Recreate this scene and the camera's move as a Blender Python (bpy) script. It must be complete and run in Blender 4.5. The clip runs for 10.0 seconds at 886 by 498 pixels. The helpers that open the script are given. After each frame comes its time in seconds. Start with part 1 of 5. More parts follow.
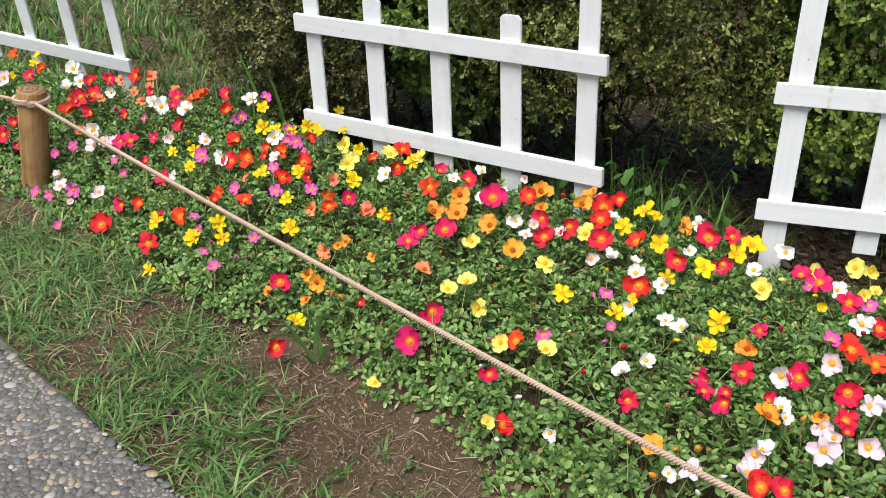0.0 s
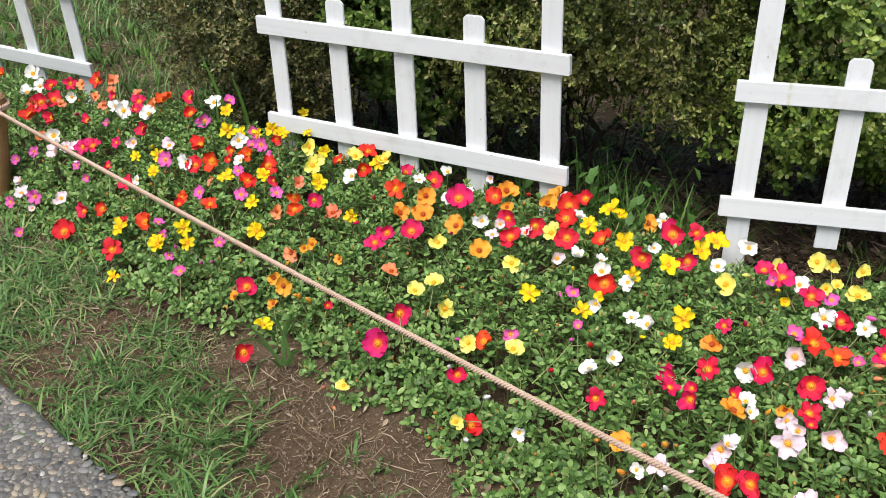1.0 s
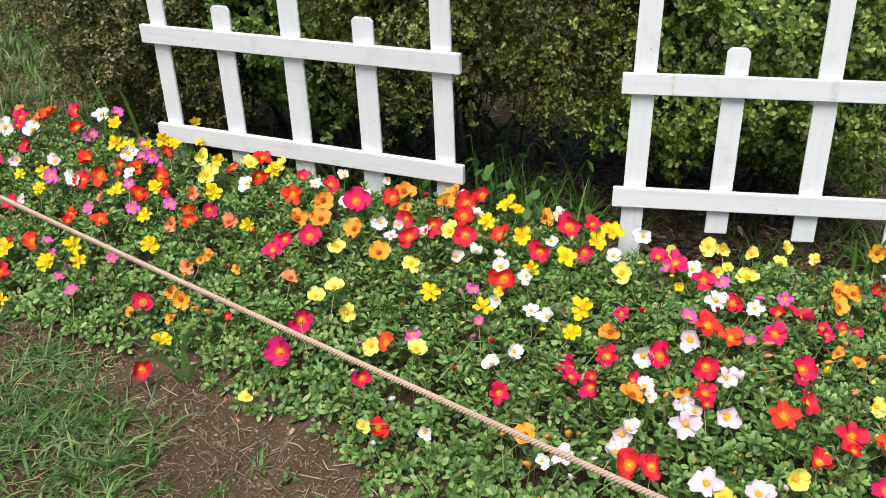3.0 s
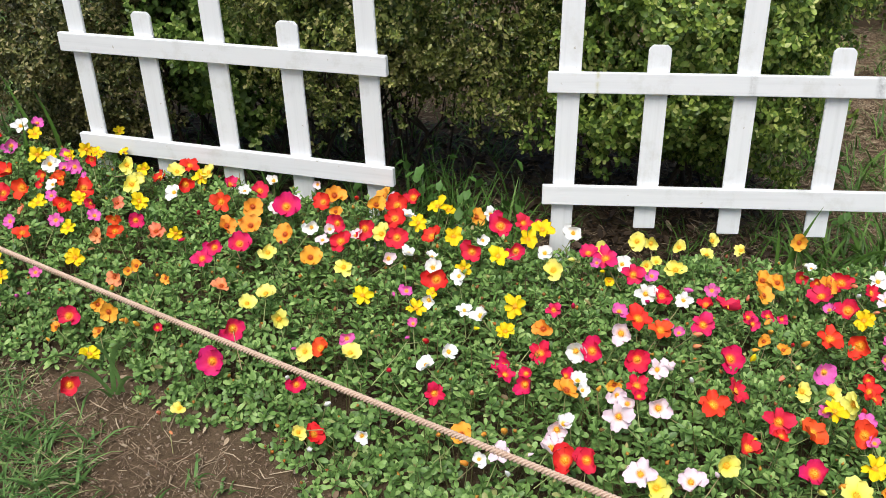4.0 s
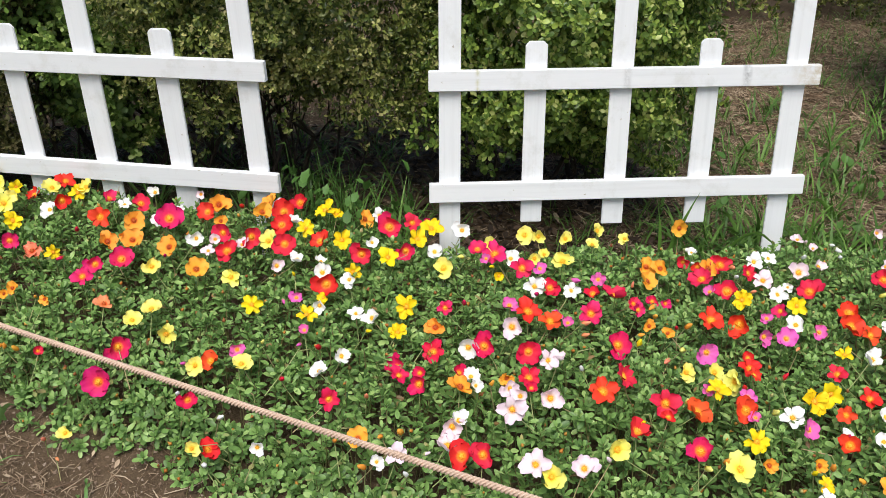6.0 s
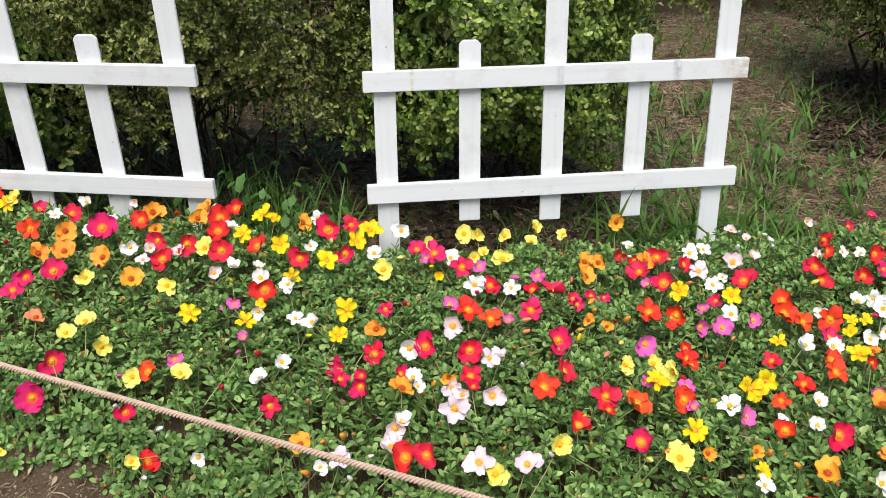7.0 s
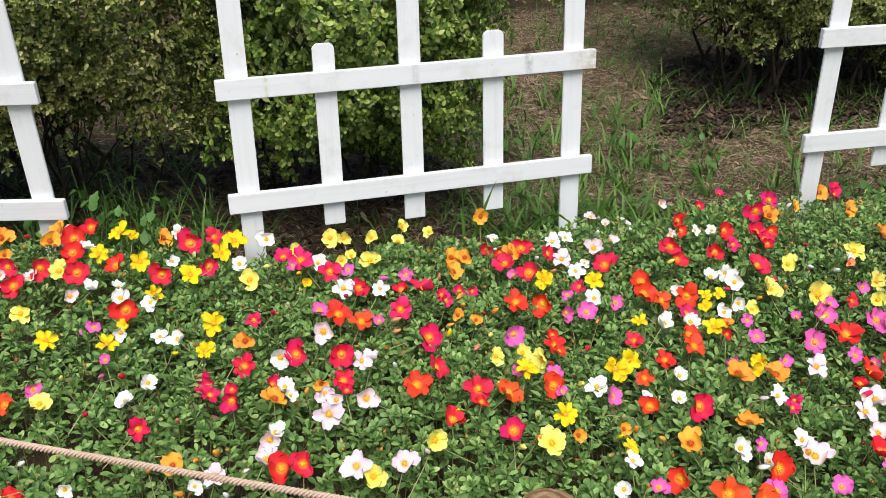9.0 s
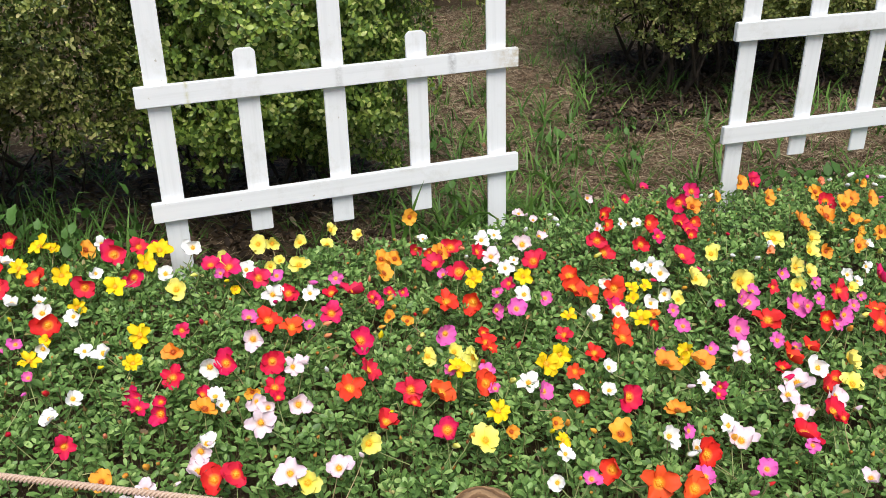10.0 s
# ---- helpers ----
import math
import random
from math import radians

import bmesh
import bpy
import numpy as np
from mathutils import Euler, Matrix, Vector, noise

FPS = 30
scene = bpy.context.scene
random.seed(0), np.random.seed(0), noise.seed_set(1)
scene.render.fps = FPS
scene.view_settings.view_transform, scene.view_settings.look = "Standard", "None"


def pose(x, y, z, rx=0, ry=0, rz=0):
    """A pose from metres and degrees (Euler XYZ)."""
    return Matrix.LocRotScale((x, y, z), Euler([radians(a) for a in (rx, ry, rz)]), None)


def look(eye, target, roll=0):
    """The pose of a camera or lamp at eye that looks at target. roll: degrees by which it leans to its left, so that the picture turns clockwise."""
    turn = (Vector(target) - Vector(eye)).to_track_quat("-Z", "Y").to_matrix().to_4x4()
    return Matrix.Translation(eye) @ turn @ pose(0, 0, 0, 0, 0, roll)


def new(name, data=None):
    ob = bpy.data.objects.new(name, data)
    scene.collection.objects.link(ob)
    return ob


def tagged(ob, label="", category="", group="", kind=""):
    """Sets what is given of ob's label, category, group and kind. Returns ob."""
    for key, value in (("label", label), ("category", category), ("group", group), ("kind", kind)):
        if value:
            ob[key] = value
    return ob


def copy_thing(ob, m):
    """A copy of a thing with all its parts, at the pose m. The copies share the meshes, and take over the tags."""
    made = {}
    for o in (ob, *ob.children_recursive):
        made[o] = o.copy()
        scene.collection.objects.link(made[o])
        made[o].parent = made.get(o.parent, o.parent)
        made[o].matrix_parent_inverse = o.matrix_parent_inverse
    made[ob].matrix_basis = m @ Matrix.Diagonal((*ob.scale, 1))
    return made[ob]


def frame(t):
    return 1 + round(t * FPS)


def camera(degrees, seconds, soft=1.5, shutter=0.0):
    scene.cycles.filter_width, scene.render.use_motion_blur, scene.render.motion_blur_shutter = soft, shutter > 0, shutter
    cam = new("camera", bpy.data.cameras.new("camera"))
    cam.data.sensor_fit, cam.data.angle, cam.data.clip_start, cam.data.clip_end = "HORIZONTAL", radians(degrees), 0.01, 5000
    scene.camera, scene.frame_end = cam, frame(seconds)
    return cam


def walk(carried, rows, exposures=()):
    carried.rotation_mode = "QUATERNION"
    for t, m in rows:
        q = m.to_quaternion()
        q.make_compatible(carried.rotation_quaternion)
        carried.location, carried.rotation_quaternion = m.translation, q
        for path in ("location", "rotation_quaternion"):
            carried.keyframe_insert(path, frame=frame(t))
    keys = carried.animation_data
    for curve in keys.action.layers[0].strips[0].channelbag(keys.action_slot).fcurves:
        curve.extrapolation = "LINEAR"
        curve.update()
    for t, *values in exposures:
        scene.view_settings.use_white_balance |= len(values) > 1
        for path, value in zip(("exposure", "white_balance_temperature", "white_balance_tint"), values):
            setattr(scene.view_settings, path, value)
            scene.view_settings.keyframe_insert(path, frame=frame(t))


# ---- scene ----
cam = camera(50.0, 10.0, 0.85)
PATH = [
    (0, (-0.268, -0.063, 1.241), (-0.647, 1.663, 0.304), 1.3),
    (0.5, (-0.262, -0.062, 1.241), (-0.61, 1.671, 0.306), 1.2),
    (1, (-0.261, -0.06, 1.244), (-0.578, 1.678, 0.308), 1.3),
    (1.5, (-0.253, -0.059, 1.242), (-0.532, 1.688, 0.309), 1.1),
    (2, (-0.246, -0.056, 1.241), (-0.481, 1.698, 0.31), 1.1),
    (3.5, (-0.225, -0.054, 1.234), (-0.299, 1.72, 0.313), 1.1),
    (4, (-0.219, -0.054, 1.233), (-0.225, 1.724, 0.316), 1.2),
    (4.5, (-0.212, -0.052, 1.233), (-0.167, 1.725, 0.317), 1.2),
    (5, (-0.207, -0.053, 1.233), (-0.104, 1.723, 0.32), 1.2),
    (5.5, (-0.201, -0.053, 1.234), (-0.052, 1.721, 0.321), 1.2),
    (7, (-0.177, -0.052, 1.236), (0.136, 1.7, 0.324), 1.0),
    (7.5, (-0.171, -0.054, 1.237), (0.19, 1.69, 0.326), 0.9),
    (8, (-0.163, -0.056, 1.238), (0.261, 1.673, 0.328), 0.8),
    (8.5, (-0.156, -0.058, 1.238), (0.334, 1.655, 0.329), 0.8),
    (9, (-0.15, -0.06, 1.24), (0.409, 1.632, 0.331), 0.7),
    (9.5, (-0.143, -0.061, 1.239), (0.477, 1.61, 0.332), 0.7),
    (10, (-0.135, -0.065, 1.243), (0.549, 1.58, 0.335), 0.6),
]
walk(cam, [(t, look(eye, target, roll)) for t, eye, target, roll in PATH])

# ---- light ----
world = bpy.data.worlds.new("sky")
scene.world = world
world.use_nodes = True
sky = world.node_tree.nodes.new("ShaderNodeTexSky")
sky.sky_type, sky.sun_disc = "NISHITA", False
sky.sun_elevation, sky.sun_rotation = radians(61), radians(195)
sky.air_density, sky.dust_density = 1.0, 3.0
back = world.node_tree.nodes["Background"]
back.inputs[1].default_value = 0.085
world.node_tree.links.new(sky.outputs[0], back.inputs[0])
sun = new("sun", bpy.data.lights.new("sun", "SUN"))
sun.data.energy, sun.data.angle, sun.data.color = 2.75, radians(40), (1.0, 0.985, 0.935)
sun.matrix_world = look((-0.7, -2.75, 5.1), (0, 0, 0))
scene.view_settings.exposure = 0.42

# ---- materials ----
def shader(name):
    m = bpy.data.materials.new(name)
    m.use_nodes = True
    nt = m.node_tree
    return m, nt, nt.nodes["Principled BSDF"]


def node(nt, kind, **put):
    n = nt.nodes.new("ShaderNode" + kind)
    for k, v in put.items():
        n.inputs[k.replace("_", " ")].default_value = v
    return n


def ramp(nt, factor, stops):
    n = nt.nodes.new("ShaderNodeValToRGB")
    e = n.color_ramp.elements
    while len(e) < len(stops):
        e.new(0.5)
    for el, (p, c) in zip(e, stops):
        el.position, el.color = p, (*c, 1)
    nt.links.new(factor, n.inputs[0])
    return n.outputs[0]


def mix(nt, factor, a, b, how="MIX"):
    n = nt.nodes.new("ShaderNodeMix")
    n.data_type, n.blend_type = "RGBA", how
    for value, socket in ((factor, n.inputs[0]), (a, n.inputs[6]), (b, n.inputs[7])):
        if hasattr(value, "is_linked"):
            nt.links.new(value, socket)
        elif isinstance(value, tuple):
            socket.default_value = (*value, 1)
        else:
            socket.default_value = value
    return n.outputs[2]


def coords(nt, scale=(1, 1, 1)):
    t = nt.nodes.new("ShaderNodeTexCoord")
    m = node(nt, "Mapping", Scale=scale)
    nt.links.new(t.outputs["Object"], m.inputs[0])
    return m.outputs[0]


def noisy(nt, vec, scale, detail=4.0, rough=0.6):
    n = node(nt, "TexNoise", Scale=scale, Detail=detail, Roughness=rough)
    nt.links.new(vec, n.inputs["Vector"])
    return n.outputs["Fac"]


def bump(nt, height, bsdf, strength, distance):
    b = node(nt, "Bump", Strength=strength, Distance=distance)
    nt.links.new(height, b.inputs["Height"])
    nt.links.new(b.outputs[0], bsdf.inputs["Normal"])


def see_through(m, nt, bsdf, colour, amount):
    """Thin leaf or petal: part of the light comes through from behind."""
    tr = nt.nodes.new("ShaderNodeBsdfTranslucent")
    nt.links.new(colour, tr.inputs[0])
    mx = nt.nodes.new("ShaderNodeMixShader")
    mx.inputs[0].default_value = amount
    nt.links.new(bsdf.outputs[0], mx.inputs[1])
    nt.links.new(tr.outputs[0], mx.inputs[2])
    nt.links.new(mx.outputs[0], nt.nodes["Material Output"].inputs[0])


def leaf_material(name, stops, rough=0.45, through_leaf=0.18, patch=0.0, patch_colour=(0.2, 0.2, 0.05)):
    m, nt, p = shader(name)
    g = nt.nodes.new("ShaderNodeNewGeometry")
    col = ramp(nt, g.outputs["Random Per Island"], stops)
    v = coords(nt)
    if patch:
        f = ramp(nt, noisy(nt, v, 5.0, 3), [(0.45, (0, 0, 0)), (0.65, (patch, patch, patch))])
        col = mix(nt, f, col, patch_colour)
    col = mix(nt, 0.35, col, ramp(nt, noisy(nt, v, 120, 3), [(0.3, (0.45, 0.45, 0.45)), (0.7, (1, 1, 1))]), "MULTIPLY")
    nt.links.new(col, p.inputs["Base Color"])
    p.inputs["Roughness"].default_value = rough
    p.inputs["Specular IOR Level"].default_value = 0.28
    see_through(m, nt, p, col, through_leaf)
    return m


def petal_material(name, edge, mid, throat, bright=0.13):
    """Petal colour runs from the throat out to the edge, with fine veins."""
    m, nt, p = shader(name)
    t = nt.nodes.new("ShaderNodeTexCoord")
    length = nt.nodes.new("ShaderNodeVectorMath")
    length.operation = "LENGTH"
    nt.links.new(t.outputs["Object"], length.inputs[0])
    scale = nt.nodes.new("ShaderNodeMath")
    scale.operation = "MULTIPLY"
    scale.inputs[1].default_value = 1 / 0.0215
    nt.links.new(length.outputs["Value"], scale.inputs[0])
    col = ramp(nt, scale.outputs[0], [(0.17, throat), (0.4, mid), (0.9, edge)])
    o = nt.nodes.new("ShaderNodeObjectInfo")
    hue = node(nt, "HueSaturation")
    span = nt.nodes.new("ShaderNodeMapRange")
    span.inputs[3].default_value, span.inputs[4].default_value = 0.490, 0.510
    nt.links.new(o.outputs["Random"], span.inputs[0])
    nt.links.new(span.outputs[0], hue.inputs["Hue"])
    nt.links.new(col, hue.inputs["Color"])
    v = coords(nt)
    col = mix(nt, 0.16, hue.outputs[0], ramp(nt, noisy(nt, v, 240, 2), [(0.35, (0.72, 0.72, 0.72)), (0.65, (1, 1, 1))]), "MULTIPLY")
    nt.links.new(col, p.inputs["Base Color"])
    p.inputs["Roughness"].default_value = 0.6
    p.inputs["Specular IOR Level"].default_value = 0.2
    bump(nt, noisy(nt, v, 300, 2), p, 0.25, 0.001)
    see_through(m, nt, p, col, bright)
    return m


PETALS = {
    "red": petal_material("red_petal", (0.68, 0.022, 0.05), (0.73, 0.028, 0.04), (0.88, 0.33, 0.03)),
    "scarlet": petal_material("scarlet_petal", (0.77, 0.055, 0.025), (0.8, 0.065, 0.02), (0.9, 0.4, 0.03)),
    "crimson": petal_material("crimson_petal", (0.68, 0.012, 0.085), (0.72, 0.018, 0.06), (0.88, 0.3, 0.03)),
    "magenta": petal_material("magenta_petal", (0.7, 0.02, 0.15), (0.74, 0.025, 0.09), (0.88, 0.32, 0.02)),
    "orchid": petal_material("orchid_petal", (0.76, 0.12, 0.46), (0.78, 0.15, 0.45), (0.88, 0.45, 0.12)),
    "yellow": petal_material("yellow_petal", (0.88, 0.67, 0.015), (0.88, 0.66, 0.01), (0.88, 0.47, 0.01)),
    "lemon": petal_material("lemon_petal", (0.88, 0.82, 0.22), (0.88, 0.79, 0.13), (0.86, 0.52, 0.02)),
    "orange": petal_material("orange_petal", (0.92, 0.41, 0.06), (0.92, 0.38, 0.035), (0.5, 0.05, 0.01)),
    "apricot": petal_material("apricot_petal", (0.85, 0.3, 0.16), (0.85, 0.28, 0.12), (0.75, 0.12, 0.03)),
    "white": petal_material("white_petal", (0.88, 0.88, 0.87), (0.88, 0.88, 0.85), (0.86, 0.8, 0.4)),
    "blush": petal_material("blush_petal", (0.84, 0.66, 0.74), (0.85, 0.72, 0.76), (0.85, 0.5, 0.2)),
}
STAMEN, _nt, _p = shader("stamen_yellow")
_p.inputs["Roughness"].default_value = 0.7
_nt.links.new(ramp(_nt, noisy(_nt, coords(_nt), 700, 2), [(0.3, (0.84, 0.34, 0.015)), (0.7, (0.88, 0.55, 0.05))]), _p.inputs["Base Color"])
STAMEN_DARK, _nt, _p = shader("stamen_maroon")
_p.inputs["Roughness"].default_value = 0.7
_nt.links.new(ramp(_nt, noisy(_nt, coords(_nt), 700, 2), [(0.3, (0.3, 0.03, 0.012)), (0.7, (0.6, 0.16, 0.02))]), _p.inputs["Base Color"])
FOLIAGE = leaf_material("portulaca_leaf", [(0.0, (0.085, 0.168, 0.046)), (0.45, (0.182, 0.328, 0.086)), (0.8, (0.285, 0.465, 0.137)), (0.94, (0.385, 0.555, 0.185)), (0.98, (0.41, 0.55, 0.19)), (1.0, (0.34, 0.18, 0.09))], 0.4, 0.18)
PALE_STALK = leaf_material("pale_green_stalk", [(0.0, (0.3, 0.36, 0.13)), (0.7, (0.42, 0.47, 0.2)), (1.0, (0.45, 0.33, 0.18))], 0.5, 0.1)
STEM = leaf_material("green_stem", [(0.0, (0.13, 0.19, 0.05)), (1.0, (0.2, 0.15, 0.07))], 0.5, 0.05)
BUD = leaf_material("withered_bud", [(0.0, (0.5, 0.16, 0.03)), (0.35, (0.6, 0.32, 0.06)), (0.6, (0.25, 0.07, 0.04)), (0.8, (0.2, 0.26, 0.06)), (1.0, (0.55, 0.5, 0.2))], 0.6, 0.1)
GRASS = leaf_material("grass_blade", [(0.0, (0.08, 0.17, 0.05)), (0.6, (0.155, 0.295, 0.085)), (0.88, (0.27, 0.42, 0.13)), (0.95, (0.46, 0.43, 0.21)), (1.0, (0.5, 0.42, 0.25))], 0.36, 0.2)
SHRUB_DARK = leaf_material("small_olive_leaf", [(0.0, (0.033, 0.058, 0.014)), (0.45, (0.11, 0.155, 0.033)), (0.78, (0.3, 0.35, 0.08)), (1.0, (0.55, 0.5, 0.21))], 0.34, 0.06, 0.35, (0.21, 0.16, 0.055))
SHRUB_BROWN = leaf_material("brownish_olive_leaf", [(0.0, (0.03, 0.042, 0.013)), (0.45, (0.085, 0.102, 0.028)), (0.78, (0.21, 0.22, 0.07)), (1.0, (0.46, 0.38, 0.19))], 0.34, 0.06, 0.4, (0.17, 0.12, 0.05))
SHRUB_MID = leaf_material("green_shrub_leaf", [(0.0, (0.05, 0.1, 0.018)), (0.6, (0.16, 0.265, 0.05)), (1.0, (0.34, 0.44, 0.12))], 0.38, 0.08)
SHRUB_OLIVE = leaf_material("olive_shrub_leaf", [(0.0, (0.06, 0.09, 0.02)), (0.5, (0.17, 0.21, 0.05)), (0.85, (0.33, 0.36, 0.10)), (1.0, (0.42, 0.36, 0.16))], 0.4, 0.08)
SHRUB_BRIGHT = leaf_material("yellow_green_shrub_leaf", [(0.0, (0.055, 0.105, 0.02)), (0.5, (0.17, 0.27, 0.05)), (0.78, (0.35, 0.46, 0.085)), (1.0, (0.55, 0.58, 0.2))], 0.34, 0.1)
LUSH = leaf_material("lush_grass_blade", [(0.0, (0.06, 0.135, 0.025)), (0.6, (0.115, 0.235, 0.042)), (1.0, (0.2, 0.35, 0.075))], 0.45, 0.18)
WEED = leaf_material("weed_leaf", [(0.0, (0.055, 0.14, 0.03)), (1.0, (0.125, 0.26, 0.055))], 0.5, 0.2)


def bark_material():
    m, nt, p = shader("shrub_bark")
    v = coords(nt, (1, 1, 0.25))
    nt.links.new(ramp(nt, noisy(nt, v, 60, 5), [(0.3, (0.025, 0.018, 0.012)), (0.7, (0.085, 0.062, 0.042))]), p.inputs["Base Color"])
    p.inputs["Roughness"].default_value = 0.9
    bump(nt, noisy(nt, v, 90, 5), p, 0.8, 0.004)
    return m


def soil_material():
    m, nt, p = shader("brown_soil")
    v = coords(nt)
    col = ramp(nt, noisy(nt, v, 3.2, 6), [(0.3, (0.086, 0.059, 0.035)), (0.52, (0.153, 0.107, 0.066)), (0.75, (0.246, 0.181, 0.119))])
    fine = ramp(nt, noisy(nt, v, 130, 8, 0.8), [(0.34, (0.3, 0.28, 0.27)), (0.58, (1, 1, 1))])
    col = mix(nt, 0.65, col, fine, "MULTIPLY")
    vor = node(nt, "TexVoronoi", Scale=160)
    nt.links.new(v, vor.inputs["Vector"])
    speck = ramp(nt, vor.outputs["Distance"], [(0.08, (1, 1, 1)), (0.16, (0, 0, 0))])
    pick = ramp(nt, noisy(nt, v, 40, 2), [(0.55, (0, 0, 0)), (0.62, (1, 1, 1))])
    col = mix(nt, mix(nt, 1.0, speck, pick, "MULTIPLY"), col, (0.3, 0.24, 0.18))
    nt.links.new(col, p.inputs["Base Color"])
    p.inputs["Roughness"].default_value = 0.95
    p.inputs["Specular IOR Level"].default_value = 0.15
    bump(nt, noisy(nt, v, 110, 10, 0.8), p, 0.7, 0.012)
    return m


def paint_material(stained=False):
    """White paint over wood; one rail has a rusty end and a resin streak."""
    m, nt, p = shader("stained_white_paint" if stained else "white_paint_on_wood")
    v = coords(nt)
    o = nt.nodes.new("ShaderNodeObjectInfo")
    grain_v = node(nt, "Mapping", Scale=(2.5, 90, 90))
    t = nt.nodes.new("ShaderNodeTexCoord")
    add = nt.nodes.new("ShaderNodeVectorMath")
    nt.links.new(t.outputs["Object"], add.inputs[0])
    nt.links.new(o.outputs["Random"], add.inputs[1])
    nt.links.new(add.outputs[0], grain_v.inputs[0])
    grain = noisy(nt, grain_v.outputs[0], 1.0, 4)
    col = ramp(nt, grain, [(0.25, (0.72, 0.735, 0.75)), (0.5, (0.78, 0.795, 0.815)), (0.8, (0.8, 0.815, 0.83))])
    dirt = ramp(nt, noisy(nt, add.outputs[0], 9, 6, 0.7), [(0.55, (1, 1, 1)), (0.8, (0.72, 0.7, 0.64))])
    col = mix(nt, 0.8, col, dirt, "MULTIPLY")
    chip = ramp(nt, noisy(nt, add.outputs[0], 70, 3, 0.5), [(0.73, (0, 0, 0)), (0.77, (1, 1, 1))])
    col = mix(nt, chip, col, (0.5, 0.47, 0.42))
    if stained:
        sep = nt.nodes.new("ShaderNodeSeparateXYZ")
        nt.links.new(t.outputs["Object"], sep.inputs[0])
        blot = noisy(nt, v, 45, 5, 0.7)
        for at, colour in (([(0.85, 0), (0.895, 0.6), (0.926, 1.0)], (0.5, 0.41, 0.27)), ([(0.108, 0), (0.114, 0.9), (0.119, 0)], (0.5, 0.47, 0.2)), ([(0.735, 0), (0.748, 0.95), (0.762, 0)], (0.3, 0.3, 0.31)), ([(0.452, 0), (0.462, 0.9), (0.475, 0)], (0.4, 0.4, 0.4))):
            mask = ramp(nt, sep.outputs["X"], [(x, (f, f, f)) for x, f in at])
            spots = ramp(nt, blot, [(0.38, (0, 0, 0)), (0.62, (1, 1, 1))])
            col = mix(nt, mix(nt, 1.0, mask, spots, "MULTIPLY"), col, colour)
    nt.links.new(col, p.inputs["Base Color"])
    p.inputs["Roughness"].default_value = 0.5
    bump(nt, grain, p, 0.35, 0.0015)
    return m


def wood_material(name, light, dark, ring=False):
    m, nt, p = shader(name)
    v = coords(nt, (1, 1, 0.06) if not ring else (1, 1, 1))
    if ring:
        w = node(nt, "TexWave", Scale=26, Distortion=9, Detail=4)
        w.wave_type, w.rings_direction = "RINGS", "Z"
        nt.links.new(v, w.inputs["Vector"])
        f = w.outputs["Fac"]
    else:
        f = noisy(nt, v, 55, 6, 0.65)
    col = ramp(nt, f, [(0.25, dark), (0.7, light)])
    col = mix(nt, 0.6, col, ramp(nt, noisy(nt, coords(nt), 14, 4), [(0.35, (0.5, 0.45, 0.4)), (0.65, (1, 1, 1))]), "MULTIPLY")
    nt.links.new(col, p.inputs["Base Color"])
    p.inputs["Roughness"].default_value = 0.7
    bump(nt, f, p, 0.5, 0.003)
    return m


def rope_material():
    m, nt, p = shader("tan_rope_fibre")
    v = coords(nt)
    col = ramp(nt, noisy(nt, v, 420, 3), [(0.3, (0.5, 0.34, 0.25)), (0.7, (0.74, 0.56, 0.44))])
    col = mix(nt, 0.5, col, ramp(nt, noisy(nt, v, 6, 4), [(0.35, (0.75, 0.72, 0.7)), (0.65, (1, 1, 1))]), "MULTIPLY")
    nt.links.new(col, p.inputs["Base Color"])
    p.inputs["Roughness"].default_value = 0.8
    bump(nt, noisy(nt, v, 500, 2), p, 0.5, 0.001)
    return m


STONES = [(0.0, (0.11, 0.109, 0.108)), (0.4, (0.2, 0.196, 0.19)), (0.74, (0.29, 0.277, 0.255)), (0.86, (0.38, 0.33, 0.255)), (0.94, (0.45, 0.345, 0.23)), (0.97, (0.44, 0.41, 0.37)), (1.0, (0.55, 0.53, 0.5))]


def pebble_material(single):
    m, nt, p = shader("pebble_single" if single else "pebble_many")
    if single:
        r = nt.nodes.new("ShaderNodeObjectInfo").outputs["Random"]
    else:
        r = nt.nodes.new("ShaderNodeNewGeometry").outputs["Random Per Island"]
    col = ramp(nt, r, STONES)
    col = mix(nt, 0.5, col, ramp(nt, noisy(nt, coords(nt), 200, 4), [(0.3, (0.55, 0.55, 0.55)), (0.7, (1, 1, 1))]), "MULTIPLY")
    nt.links.new(col, p.inputs["Base Color"])
    p.inputs["Roughness"].default_value = 0.55
    return m


def mortar_material():
    m, nt, p = shader("aggregate_mortar")
    v = coords(nt)
    vor = node(nt, "TexVoronoi", Scale=62)
    nt.links.new(v, vor.inputs["Vector"])
    sand = ramp(nt, noisy(nt, v, 150, 6, 0.7), [(0.3, (0.085, 0.076, 0.066)), (0.7, (0.2, 0.18, 0.152))])
    stone = ramp(nt, vor.outputs["Color"], STONES)
    nt.links.new(mix(nt, ramp(nt, vor.outputs["Distance"], [(0.42, (0.3, 0.3, 0.3)), (0.52, (0, 0, 0))]), sand, stone), p.inputs["Base Color"])
    p.inputs["Roughness"].default_value = 0.95
    bump(nt, noisy(nt, v, 250, 5), p, 0.8, 0.004)
    return m


def litter_material():
    return leaf_material("dry_straw", [(0.0, (0.11, 0.07, 0.045)), (0.45, (0.26, 0.18, 0.115)), (0.9, (0.5, 0.4, 0.275)), (1.0, (0.22, 0.1, 0.05))], 0.8, 0.05)


